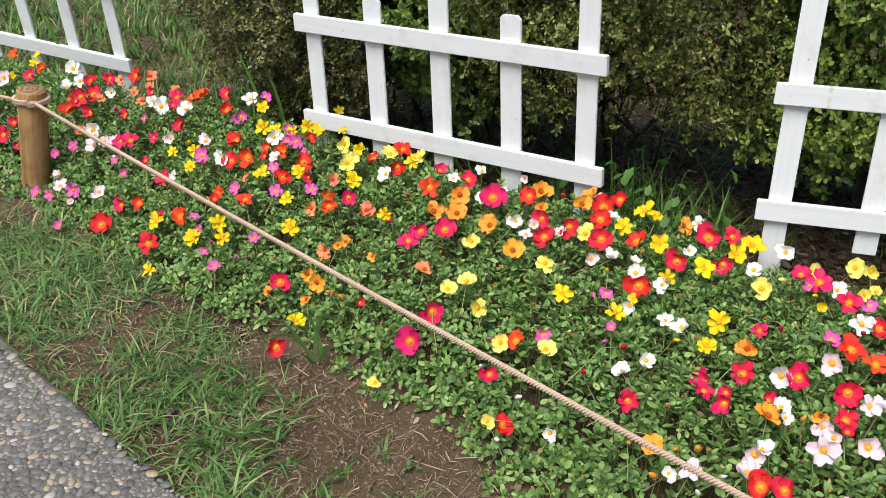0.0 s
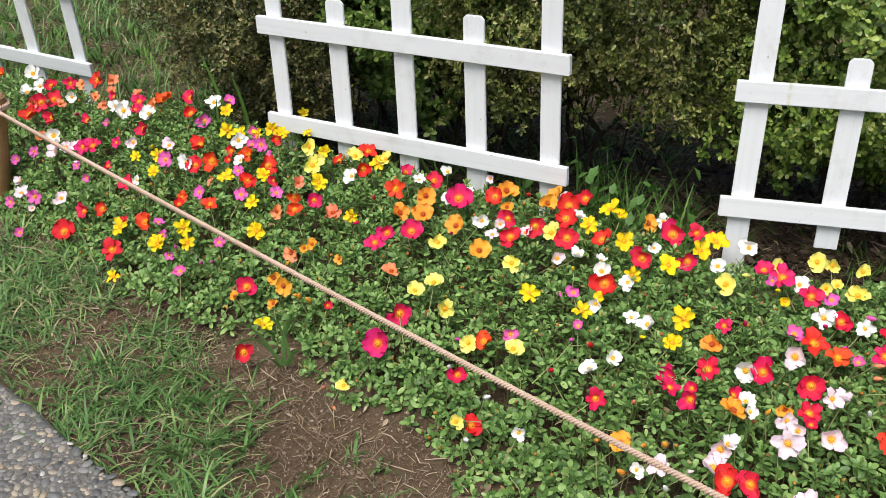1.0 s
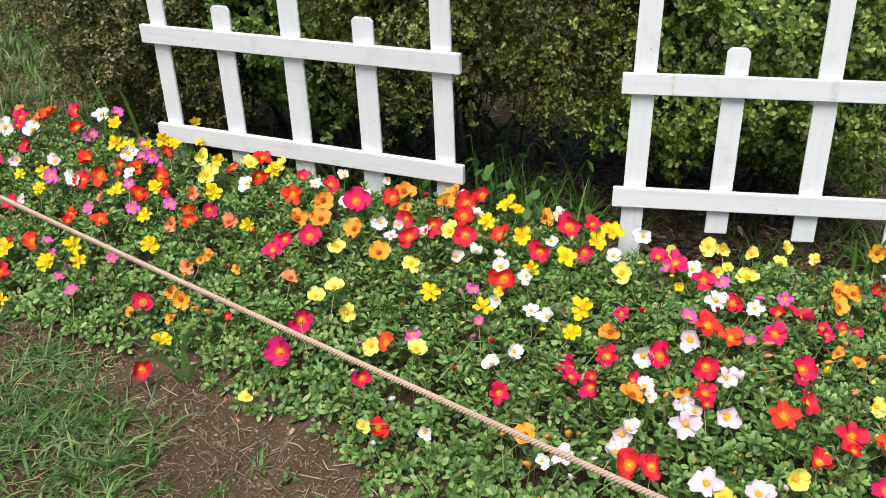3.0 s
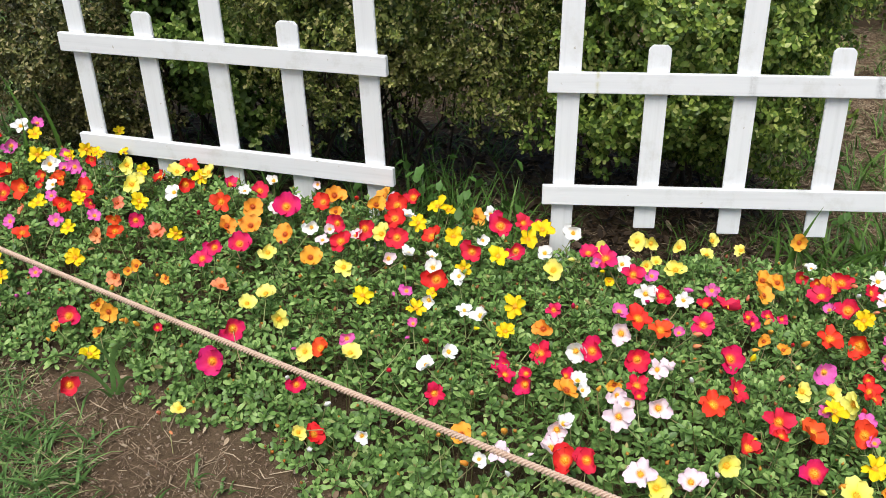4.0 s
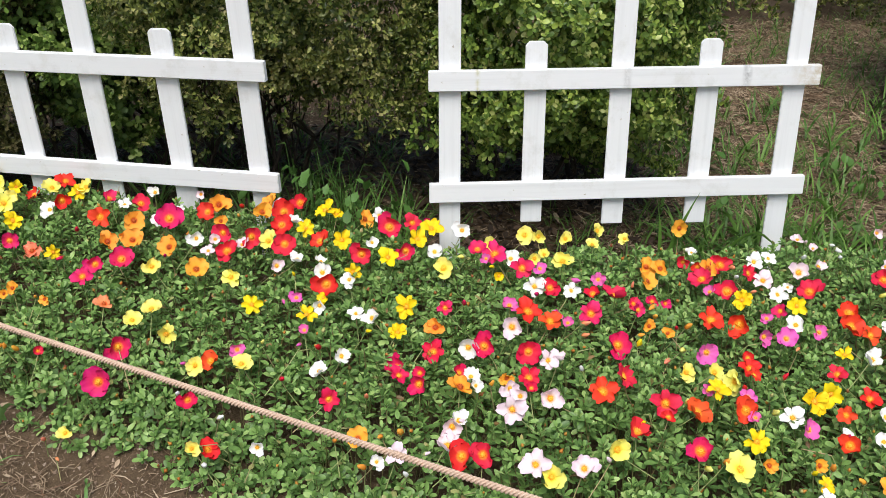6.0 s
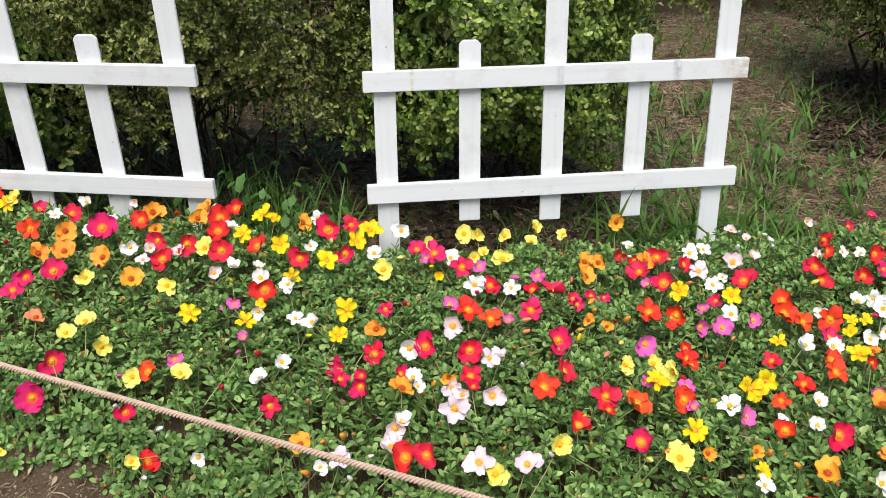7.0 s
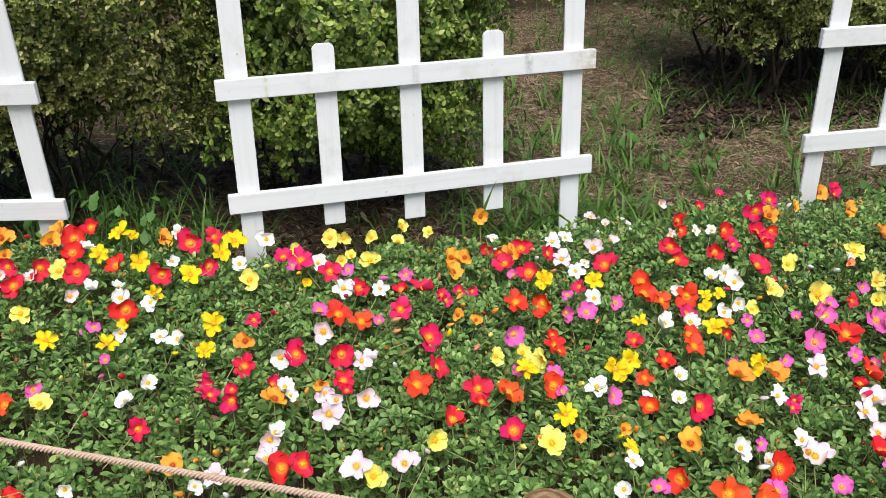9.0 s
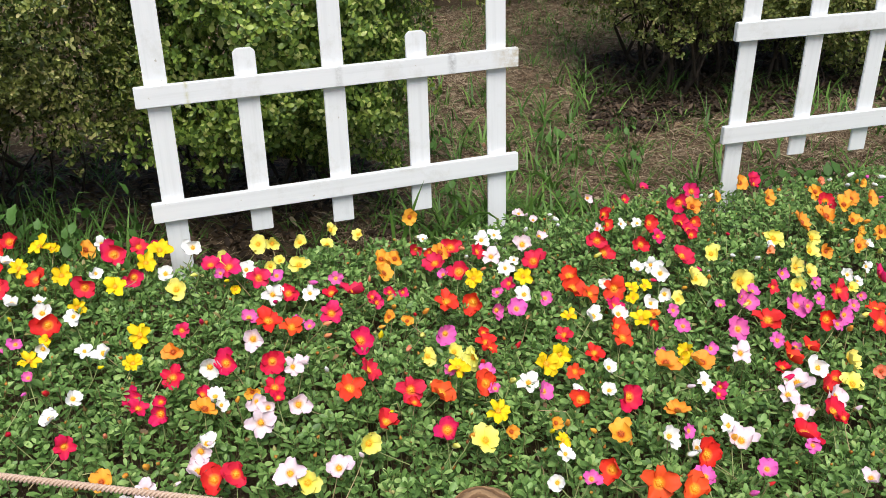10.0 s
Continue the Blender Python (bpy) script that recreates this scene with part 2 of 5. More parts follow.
PAINT_STAINED = paint_material(True)
# brown leaf litter, its colour deepened to carry the shade under the shrubs
SHADE_LITTER = leaf_material("shade_dark_leaf_litter", [(0.0, (0.028, 0.019, 0.013)), (0.7, (0.07, 0.046, 0.03)), (1.0, (0.15, 0.1, 0.065))], 0.6, 0.0)
CRUMB = leaf_material("soil_crumb", [(0.0, (0.1, 0.065, 0.042)), (0.5, (0.23, 0.16, 0.11)), (0.9, (0.36, 0.27, 0.2)), (1.0, (0.5, 0.44, 0.36))], 0.95, 0.0)
BARK, SOIL, PAINT, ROPE, MORTAR, STRAW = bark_material(), soil_material(), paint_material(), rope_material(), mortar_material(), litter_material()
POST_SIDE = wood_material("stained_post_wood", (0.6, 0.36, 0.15), (0.22, 0.105, 0.04))
POST_END = wood_material("post_end_grain", (0.4, 0.25, 0.13), (0.22, 0.12, 0.055), True)
PEBBLE_ONE, PEBBLE_MANY = pebble_material(True), pebble_material(False)

# ---- mesh helpers ----
rng = np.random.default_rng(7)


def part(name, bm, material, parent=None, label="", smooth=False):
    me = bpy.data.meshes.new(name)
    if smooth:
        for f in bm.faces:
            f.smooth = True
    bm.to_mesh(me)
    bm.free()
    for m in material if isinstance(material, (list, tuple)) else (material,):
        me.materials.append(m)
    ob = new(name, me)
    ob.parent = parent
    return tagged(ob, label)


def soup(name, verts, polys, material, parent=None, smooth=True):
    """One mesh from arrays: verts (n, 3) and polys, a list of (k, corners) index arrays."""
    me = bpy.data.meshes.new(name)
    verts = np.asarray(verts, dtype=np.float32)
    me.vertices.add(len(verts))
    me.vertices.foreach_set("co", verts.ravel())
    loops = np.concatenate([q.ravel() for q in polys]).astype(np.int32)
    counts = np.concatenate([np.full(len(q), q.shape[1]) for q in polys])
    me.loops.add(len(loops))
    me.loops.foreach_set("vertex_index", loops)
    me.polygons.add(len(counts))
    me.polygons.foreach_set("loop_start", np.concatenate([[0], np.cumsum(counts)[:-1]]).astype(np.int32))
    me.polygons.foreach_set("loop_total", counts.astype(np.int32))
    me.polygons.foreach_set("use_smooth", np.full(len(counts), smooth))
    me.update(calc_edges=True)
    me.validate()
    me.materials.append(material)
    ob = new(name, me)
    ob.parent = parent
    return ob


def stamped(template, frames, origins, sizes):
    """Copies of a template (verts, tris, quads) by rotation matrices, places and sizes."""
    tv, tris, quads = template
    k, n = len(origins), len(tv)
    v = np.einsum("kij,nj->kni", frames, tv) * np.asarray(sizes).reshape(k, 1, -1) + np.asarray(origins)[:, None, :]
    base = (np.arange(k) * n)[:, None, None]
    polys = [(np.asarray(q)[None] + base).reshape(-1, len(q[0])) for q in (tris, quads) if len(q)]
    return v.reshape(-1, 3), polys


def joined(pieces):
    verts, polys, start = [], [], 0
    for v, ps in pieces:
        verts.append(v)
        polys += [q + start for q in ps]
        start += len(v)
    return np.concatenate(verts), polys


def turned(axis_z, spin):
    """Rotation matrices (k, 3, 3) whose local z is axis_z (k, 3), spun about it."""
    z = axis_z / np.linalg.norm(axis_z, axis=1, keepdims=True)
    ref = np.where(np.abs(z[:, 2:]) > 0.95, np.array([[1.0, 0, 0]]), np.array([[0, 0, 1.0]]))
    x = np.cross(ref, z)
    x /= np.linalg.norm(x, axis=1, keepdims=True)
    y = np.cross(z, x)
    c, s = np.cos(spin)[:, None], np.sin(spin)[:, None]
    return np.stack([x * c + y * s, y * c - x * s, z], axis=2)


def leaf_template(width, shape=0.62, fold=0.18, bend=-0.15):
    """A leaf along +x of length 1 with a folded midrib, widest at `shape`."""
    xs = [0.0, 0.32, shape, 0.88, 1.0]
    ws = [0.06, 0.55, 1.0, 0.72, 0.0]
    v, q, t = [], [], []
    for x, w in zip(xs[:-1], ws[:-1]):
        zc = bend * x * x
        half = w * width / 2
        v += [(x, -half, zc + fold * half), (x, 0, zc), (x, half, zc + fold * half)]
    v.append((1.0, 0, bend))
    for i in range(3):
        a = 3 * i
        q += [(a, a + 3, a + 4, a + 1), (a + 1, a + 4, a + 5, a + 2)]
    t += [(9, 12, 10), (10, 12, 11)]
    return np.array(v), t, q


def small_leaf_template(width, fold=0.25, bend=-0.12):
    v = np.array([(0, 0, 0), (0.55, -width / 2, fold * width / 2), (0.5, 0, bend * 0.3), (0.55, width / 2, fold * width / 2), (1, 0, bend)])
    return v, [(0, 1, 2), (0, 2, 3), (2, 1, 4), (2, 4, 3)], []


def round_leaf_template(width, fold=0.3, bend=-0.15):
    """A short rounded leaf of six triangles about its middle."""
    f = fold * width / 2
    v = np.array([(0, 0, 0), (0.35, -0.36 * width, f * 0.7), (0.74, -0.5 * width, f), (1.0, 0, bend), (0.74, 0.5 * width, f), (0.35, 0.36 * width, f * 0.7), (0.55, 0, bend * 0.25)])
    return v, [(6, i, (i + 1) % 6) for i in range(6)], []


def oval_leaf_template(width, fold=0.3, bend=-0.12):
    """A fleshy oval leaf, widest at the middle, with a blunt tip."""
    rim = [(0.24, 0.29), (0.48, 0.5), (0.74, 0.45), (0.92, 0.2)]
    v = [(0, 0, 0)] + [(x, -h * width, fold * h * width + bend * x * x) for x, h in rim] + [(x, h * width, fold * h * width + bend * x * x) for x, h in rim[::-1]] + [(0.62, 0, bend * 0.3)]
    return np.array(v), [(9, i, (i + 1) % 9) for i in range(9)], []


def rosettes(template, tips, axes, leaves, length, tilt=(15, 75), stem=0.25):
    """Leaves set round shoot tips: inner ones upright, outer ones spread."""
    k = len(tips)
    ang = np.arange(leaves) * 2.39996
    frac = (np.arange(leaves) + 0.5) / leaves
    base = turned(axes, rng.uniform(0, 6.28, k))
    el = np.radians(tilt[1] + (tilt[0] - tilt[1]) * frac)[None] + rng.normal(0, 0.18, (k, leaves))
    az = ang[None] + rng.normal(0, 0.25, (k, leaves))
    d = np.stack([np.sin(el) * np.cos(az), np.sin(el) * np.sin(az), np.cos(el)], 2)
    up = np.stack([-np.cos(el) * np.cos(az), -np.cos(el) * np.sin(az), np.sin(el)], 2)
    side = np.cross(up, d)
    loc = np.stack([d, side, up], 3)
    fr = np.einsum("kij,kljm->klim", base, loc).reshape(-1, 3, 3)
    size = length * rng.uniform(0.65, 1.2, (k, leaves)) * (1.05 - 0.45 * frac)[None]
    drop = -(1 - frac)[None] * length * stem * rng.uniform(0.5, 1.5, (k, leaves))
    org = tips[:, None, :] + axes[:, None, :] * drop[:, :, None]
    return stamped(template, fr, org.reshape(-1, 3), size.reshape(-1, 1))


def stalks(p, q, r, sides=4):
    """Thin tapered stalks from p to q."""
    d = q - p
    f = turned(d, rng.uniform(0, 6, len(p)))
    length = np.linalg.norm(d, axis=1)
    a = np.arange(sides) * 2 * math.pi / sides
    ring = np.stack([np.cos(a), np.sin(a), np.zeros(sides)], 1)
    tv = np.concatenate([ring, ring * [0.7, 0.7, 0] + [0, 0, 1]])
    quads = [(i, (i + 1) % sides, (i + 1) % sides + sides, i + sides) for i in range(sides)]
    r = np.broadcast_to(r, len(p))
    sizes = np.stack([r, r, length], 1)
    k, n = len(p), len(tv)
    v = np.einsum("kij,knj->kni", f, tv[None] * sizes[:, None, :]) + p[:, None, :]
    base = (np.arange(k) * n)[:, None, None]
    return v.reshape(-1, 3), [(np.array(quads)[None] + base).reshape(-1, 4)]


def blades(roots, length, width, lean, heading, segments=4, droop=1.0):
    """Grass blades: tapering strips that arch over towards their heading."""
    k = len(roots)
    s = np.linspace(0, 1, segments + 1)
    ang = lean[:, None] + droop * rng.uniform(0.5, 1.3, (k, 1)) * s[None] ** 1.3
    step = length[:, None] / segments
    hx = np.cumsum(np.sin(ang) * step, 1) - np.sin(ang[:, :1]) * step
    hz = np.cumsum(np.cos(ang) * step, 1) - np.cos(ang[:, :1]) * step
    hd = np.stack([np.cos(heading), np.sin(heading), 0 * heading], 1)
    sd = np.stack([-np.sin(heading), np.cos(heading), 0 * heading], 1)
    mid = roots[:, None, :] + hd[:, None, :] * hx[:, :, None] + np.array([0, 0, 1.0]) * hz[:, :, None]
    w = width[:, None] * np.minimum(1, (1 - s) * 2.2 + 0.04)[None] / 2
    left, right = mid - sd[:, None, :] * w[:, :, None], mid + sd[:, None, :] * w[:, :, None]
    v = np.stack([left, right], 2).reshape(-1, 3)
    n = 2 * (segments + 1)
    q = np.array([(2 * i, 2 * i + 2, 2 * i + 3, 2 * i + 1) for i in range(segments)])
    return v, [(q[None] + (np.arange(k) * n)[:, None, None]).reshape(-1, 4)]


def smooth_step(a, b, x):
    t = np.clip((x - a) / (b - a), 0, 1)
    return t * t * (3 - 2 * t)


def waves(x, y, seed, freq):
    """A cheap smooth field of about -1 to 1."""
    r = np.random.default_rng(seed)
    out = 0 * x
    for i in range(6):
        a, f, ph = r.uniform(0, 6.28), freq * r.uniform(0.6, 1.7), r.uniform(0, 6.28)
        out = out + np.sin((x * math.cos(a) + y * math.sin(a)) * f + ph)
    return out / 3


# ---- the lie of the land ----
def from_rope(x, y):
    """Distance into the bed from the rope's line."""
    return (y - 1.008 + 0.6225 * x) / 1.178


BACK_X = (-3.2, -2.7, -2.4, -2.1, -1.8, -1.5, -1.2, -1.0, -0.7, -0.4, 0.0, 0.3, 0.9, 1.2, 1.5, 1.8, 2.4)
BACK_Y = (3.10, 2.93, 2.84, 2.76, 2.64, 2.56, 2.46, 2.33, 2.22, 2.11, 2.03, 1.99, 1.95, 1.96, 1.89, 1.85, 1.85)


def bed_back(x):
    """The back edge of the flower bed."""
    return np.interp(x, BACK_X, BACK_Y)


def into_bed(x, y):
    """Distance into the bed from its front edge, which bulges past the rope in the west."""
    return from_rope(x, y) - np.interp(x, (-3.0, -2.1, -1.95, -1.8, -1.65, -1.5, -1.3, -1.14, -0.96, -0.85, -0.78, -0.68, -0.58, -0.5, -0.42, -0.3, 0.0), (-0.32, -0.08, -0.085, -0.06, -0.03, -0.045, -0.04, 0.0, 0.045, 0.03, 0.0, 0.015, 0.025, 0.01, -0.015, -0.025, -0.03))


def bed_height(x, y):
    d = into_bed(x, y)
    rise = 0.065 * smooth_step(0.25, 0.62, d) * (1 - smooth_step(-0.32, 0.02, x)) + 0.03 * smooth_step(0.5, 0.9, d) * smooth_step(1.0, 1.35, x)
    return 0.03 + 0.19 * smooth_step(-0.03, 0.3, d) + rise


def ground_height(x, y):
    near = np.exp(-((x / 6) ** 2 + (y / 6) ** 2))
    inside = smooth_step(0.05, 0.4, from_rope(x, y)) * (1 - smooth_step(-0.05, 0.2, y - bed_back(x)))
    return near * (0.012 * waves(x, y, 3, 6) + 0.006 * waves(x, y, 4, 24)) + 0.05 * inside + 0.05 * inside * (1 - smooth_step(-0.32, 0.02, x)) * smooth_step(0.3, 0.6, from_rope(x, y))


def path_edge(x):
    return 1.488 - 0.56 * (x + 1.644)

# ---- ground and path ----
def build_ground():
    def lines(lo, hi, step):
        mid = np.arange(lo, hi, step)
        far = np.array([0.4, 1, 2.5, 6, 15, 40, 120, 400])
        return np.concatenate([lo - far[::-1], mid, hi + far])
    xs, ys = lines(-4.2, 4.2, 0.035), lines(-1.5, 6.0, 0.035)
    gx, gy = np.meshgrid(xs, ys)
    z = ground_height(gx, gy)
    v = np.stack([gx, gy, z], 2).reshape(-1, 3)
    w, h = len(xs), len(ys)
    i = (np.arange(h - 1)[:, None] * w + np.arange(w - 1)[None]).ravel()
    ob = soup("ground", v, [np.stack([i, i + 1, i + w + 1, i + w], 1)], SOIL)
    tagged(ob, "bare brown soil ground with fine stones", "ground", kind="structure")


def build_path():
    """Exposed-aggregate path: a mortar slab with pebbles set in it."""
    bm = bmesh.new()
    n = 60
    rows = []
    for i in range(n + 1):
        x = -6.0 + 9.0 * i / n
        e = path_edge(x) + 0.012 * math.sin(7 * x) + 0.01 * math.sin(19 * x + 1)
        rows.append([bm.verts.new((x, e - off, zz)) for off, zz in ((0.0, -0.04), (0.0, 0.014), (0.012, 0.022), (2.2, 0.022), (2.2, -0.04))])
    for a, b in zip(rows, rows[1:]):
        for j in range(4):
            bm.faces.new((a[j], a[j + 1], b[j + 1], b[j]))
    bmesh.ops.recalc_face_normals(bm, faces=bm.faces)
    path = part("pavement", bm, MORTAR)
    tagged(path, "exposed-aggregate path of grey and tan pebbles", "path", kind="structure")
    ring = [(math.cos(a), math.sin(a)) for a in np.arange(8) * math.pi / 4]
    tv = np.array([(c, s, -0.2) for c, s in ring] + [(0.86 * c, 0.86 * s, 0.36) for c, s in ring] + [(0, 0, 0.43)])
    quads = [(i, (i + 1) % 8, (i + 1) % 8 + 8, i + 8) for i in range(8)]
    tris = [(i + 8, (i + 1) % 8 + 8, 16) for i in range(8)]
    # pebbles packed by throwing darts
    cell, grid, spots = 0.012, {}, []
    for _ in range(130000):
        x = rng.uniform(-2.6, -0.75)
        y = path_edge(x) - abs(rng.normal(0, 0.33))
        r = rng.choice([0.0044, 0.0063, 0.0083, 0.0103, 0.0127], p=[0.22, 0.28, 0.28, 0.16, 0.06])
        if y < 0.6 or y > path_edge(x) - 0.012:
            continue
        gx, gy = int(x / 0.028), int(y / 0.028)
        ok = all((x - a) ** 2 + (y - b) ** 2 > ((r + c) * 0.86) ** 2 for i in (-1, 0, 1) for j in (-1, 0, 1) for a, b, c in grid.get((gx + i, gy + j), ()))
        if ok:
            grid.setdefault((gx, gy), []).append((x, y, r))
            spots.append((x, y, r))
    spots.sort(key=lambda s: abs(s[0] + 1.4) + abs(s[1] - 1.3))
    shapes = []
    for k in range(6):
        f = (1 + 0.12 * np.sin(np.arctan2(tv[:, 1], tv[:, 0]) * (2 + k % 2) + k)) * np.tile(rng.uniform(0.82, 1.12, 8), 3)[:17]
        w = tv * np.stack([f, f * rng.uniform(0.62, 0.9), np.ones(17)], 1)
        me = bpy.data.meshes.new("pebble")
        me.from_pydata(w.tolist(), [], quads + tris)
        me.polygons.foreach_set("use_smooth", [True] * 16)
        me.materials.append(PEBBLE_ONE)
        shapes.append(me)
    for x, y, r in spots[:290]:
        ob = new("pebble", random.choice(shapes))
        ob.parent = path
        ob.matrix_basis = pose(x, y, 0.022, rng.uniform(-8, 8), rng.uniform(-8, 8), rng.uniform(0, 360)) @ Matrix.Diagonal((r * 1.2, r * 1.05, r * 0.55, 1))
    rest = np.array(spots[290:])
    fr = turned(np.tile([[0, 0, 1.0]], (len(rest), 1)) + rng.normal(0, 0.1, (len(rest), 3)), rng.uniform(0, 6.28, len(rest)))
    tv2 = tv * [1.2, 0.8, 0.55]
    v, polys = stamped((tv2, tris, quads), fr, np.stack([rest[:, 0], rest[:, 1], 0 * rest[:, 0] + 0.022], 1), rest[:, 2:3])
    tagged(soup("pebbles", v, polys, PEBBLE_MANY, path), "small set pebbles", kind="stuff")


build_ground()

# ---- white picket panels ----
def board(bm, x0, x1, z0, z1, y0, y1, chamfer=0.0):
    """A sawn board with softened edges; chamfer clips the two top corners."""
    prof = [(x0, z0), (x1, z0), (x1, z1 - chamfer), (x1 - chamfer, z1), (x0 + chamfer, z1), (x0, z1 - chamfer)] if chamfer else [(x0, z0), (x1, z0), (x1, z1), (x0, z1)]
    a = [bm.verts.new((x, y0, z)) for x, z in prof]
    b = [bm.verts.new((x, y1, z)) for x, z in prof]
    bm.faces.new(a)
    bm.faces.new(b[::-1])
    n = len(prof)
    for i in range(n):
        bm.faces.new((a[i], b[i], b[(i + 1) % n], a[(i + 1) % n]))
    bmesh.ops.recalc_face_normals(bm, faces=bm.faces)
    bmesh.ops.bevel(bm, geom=list(bm.edges), offset=0.0016, segments=2, affect="EDGES")


def upright(name, panel, x0, x1, z0, z1):
    """Boards are modelled lying along x, so that the grain follows them, and stood up by their pose."""
    bm = bmesh.new()
    half = (x1 - x0) / 2 + 0.0012
    prof = [(0, -half), (z1 - z0 - 0.009, -half), (z1 - z0, -half + 0.009), (z1 - z0, half - 0.009), (z1 - z0 - 0.009, half), (0, half)]
    a = [bm.verts.new((x, 0.0, z)) for x, z in prof]
    b = [bm.verts.new((x, 0.008, z)) for x, z in prof]
    bm.faces.new(a)
    bm.faces.new(b[::-1])
    for i in range(6):
        bm.faces.new((a[i], b[i], b[(i + 1) % 6], a[(i + 1) % 6]))
    bmesh.ops.recalc_face_normals(bm, faces=bm.faces)
    bmesh.ops.bevel(bm, geom=list(bm.edges), offset=0.0016, segments=2, affect="EDGES")
    ob = part(name, bm, PAINT, panel)
    ob.matrix_basis = pose((x0 + x1) / 2, 0.0164, z0, 0, -90, 0)
    return ob


def build_panel(shift=0.0, extra=0.0, rail_paint=None):
    """Two rails over two stiles, a tall picket and two short ones."""
    panel = new("picket_panel")
    for name, z in (("bottom_rail", 0.0), ("top_rail", 0.274)):
        bm = bmesh.new()
        board(bm, 0, 0.926, z, z + 0.048, 0, 0.016)
        part(name, bm, rail_paint if rail_paint and name == "top_rail" else PAINT, panel)
    upright("stile", panel, 0.026, 0.075, -0.34, 0.74)
    upright("stile", panel, 0.848, 0.897, -0.34, 0.74)
    upright("picket", panel, 0.227 + shift - extra, 0.276 + shift + extra, -0.062, 0.384)
    upright("picket", panel, 0.430 + 1.4 * shift - extra, 0.480 + 1.4 * shift + extra, -0.072, 0.74)
    upright("picket", panel, 0.638 + shift - extra, 0.688 + shift + extra, -0.075, 0.384)
    return tagged(panel, "white-painted wooden picket panel with two rails", "fence", "picket panels along the bed")


PANEL = build_panel()


def panel_pose(x, y, z, yaw, lean, tilt):
    return pose(x, y, z, 0, 0, yaw) @ pose(0, 0, 0, -lean, 0, 0) @ pose(0, 0, 0, 0, -tilt, 0)


build_panel(rail_paint=PAINT_STAINED).matrix_basis = panel_pose(0.01, 2.036, 0.282, -2.35, 3.8, 0.94)
build_panel(0.006, 0.0025).matrix_basis = panel_pose(-1.217, 2.366, 0.267, -20.0, -1.5, 2.8)
PANEL.matrix_basis = panel_pose(-2.89, 2.978, 0.248, -13.6, -7.9, -1.1)
copy_thing(PANEL, panel_pose(1.457, 1.842, 0.352, -4.6, 1.0, 0.45))


# ---- rope and posts ----
def build_post(x, y, top, r=0.046, lean=0.0):
    bm = bmesh.new()
    n = 28
    rings = []
    for z, k in ((-0.25, 1.0), (0.1, 1.0), (0.2, 0.99), (top - 0.006, 0.98), (top - 0.001, 0.95), (top, 0.9)):
        rings.append([bm.verts.new((r * k * math.cos(a) * (1 + 0.015 * math.sin(3 * a)), r * k * math.sin(a), z)) for a in np.arange(n) * 2 * math.pi / n])
    for a, b in zip(rings, rings[1:]):
        for i in range(n):
            bm.faces.new((a[i], a[(i + 1) % n], b[(i + 1) % n], b[i]))
    cap = bm.verts.new((0, 0, top + 0.001))
    for i in range(n):
        f = bm.faces.new((rings[-1][i], rings[-1][(i + 1) % n], cap))
        f.material_index = 1
    ob = part("rope_post", bm, [POST_SIDE, POST_END], smooth=True)
    ob.matrix_basis = pose(x, y, 0, 0, lean, 0)
    return tagged(ob, "round brown-stained wooden post with sawn top", "post", "posts that carry the rope")


def twist(parent, path, radius, pitch, strands=3):
    """Laid rope: strands wound round a smooth path of points, each a part."""
    pts = [Vector(p) for p in path]
    run = [0.0]
    for a, b in zip(pts, pts[1:]):
        run.append(run[-1] + (b - a).length)
    for s in range(strands):
        bm, last = bmesh.new(), None
        for i, p in enumerate(pts):
            tan = (pts[min(i + 1, len(pts) - 1)] - pts[max(i - 1, 0)]).normalized()
            side = tan.cross(Vector((0, 0, 1))).normalized()
            up = side.cross(tan)
            a = 2 * math.pi * (run[i] / pitch + s / strands)
            rad = side * math.cos(a) + up * math.sin(a)
            tang = side * -math.sin(a) + up * math.cos(a)
            c = p + rad * radius * 0.5
            ring = [bm.verts.new(c + (rad * math.cos(b) + tang * math.sin(b)) * radius * 0.55) for b in np.arange(6) * math.pi / 3]
            if last:
                for j in range(6):
                    bm.faces.new((last[j], last[(j + 1) % 6], ring[(j + 1) % 6], ring[j]))
            last = ring
        part("strand", bm, ROPE, parent, smooth=True)


def build_rope():
    rope = new("rope")
    tagged(rope, "tan three-strand rope strung low between wooden posts", "rope")
    ends = [Vector((-4.2, 2.91, 0.29)), Vector((-2.0, 2.245, 0.297)), Vector((0.28, 0.835, 0.306))]
    for a, b, sag in ((ends[0], ends[1], 0.03), (ends[1], ends[2], 0.012)):
        n = int((b - a).length / 0.0022)
        twist(rope, [a.lerp(b, i / n) - Vector((0, 0, sag * 4 * (i / n) * (1 - i / n))) for i in range(n + 1)], 0.0058, 0.0205)
    for x, y, r, z in ((-2.038, 2.285, 0.0485, 0.288), (0.305, 0.838, 0.0525, 0.295)):
        pts = []
        for i in range(170):
            a = 2 * math.pi * 2 * i / 169 - 1.2
            pts.append((x + r * math.cos(a), y + r * math.sin(a), z + 0.013 * i / 169))
        twist(rope, pts, 0.006, 0.0205)


build_post(-2.078, 2.285, 0.328, 0.042, 8.0)
build_post(0.305, 0.838, 0.335)
build_rope()


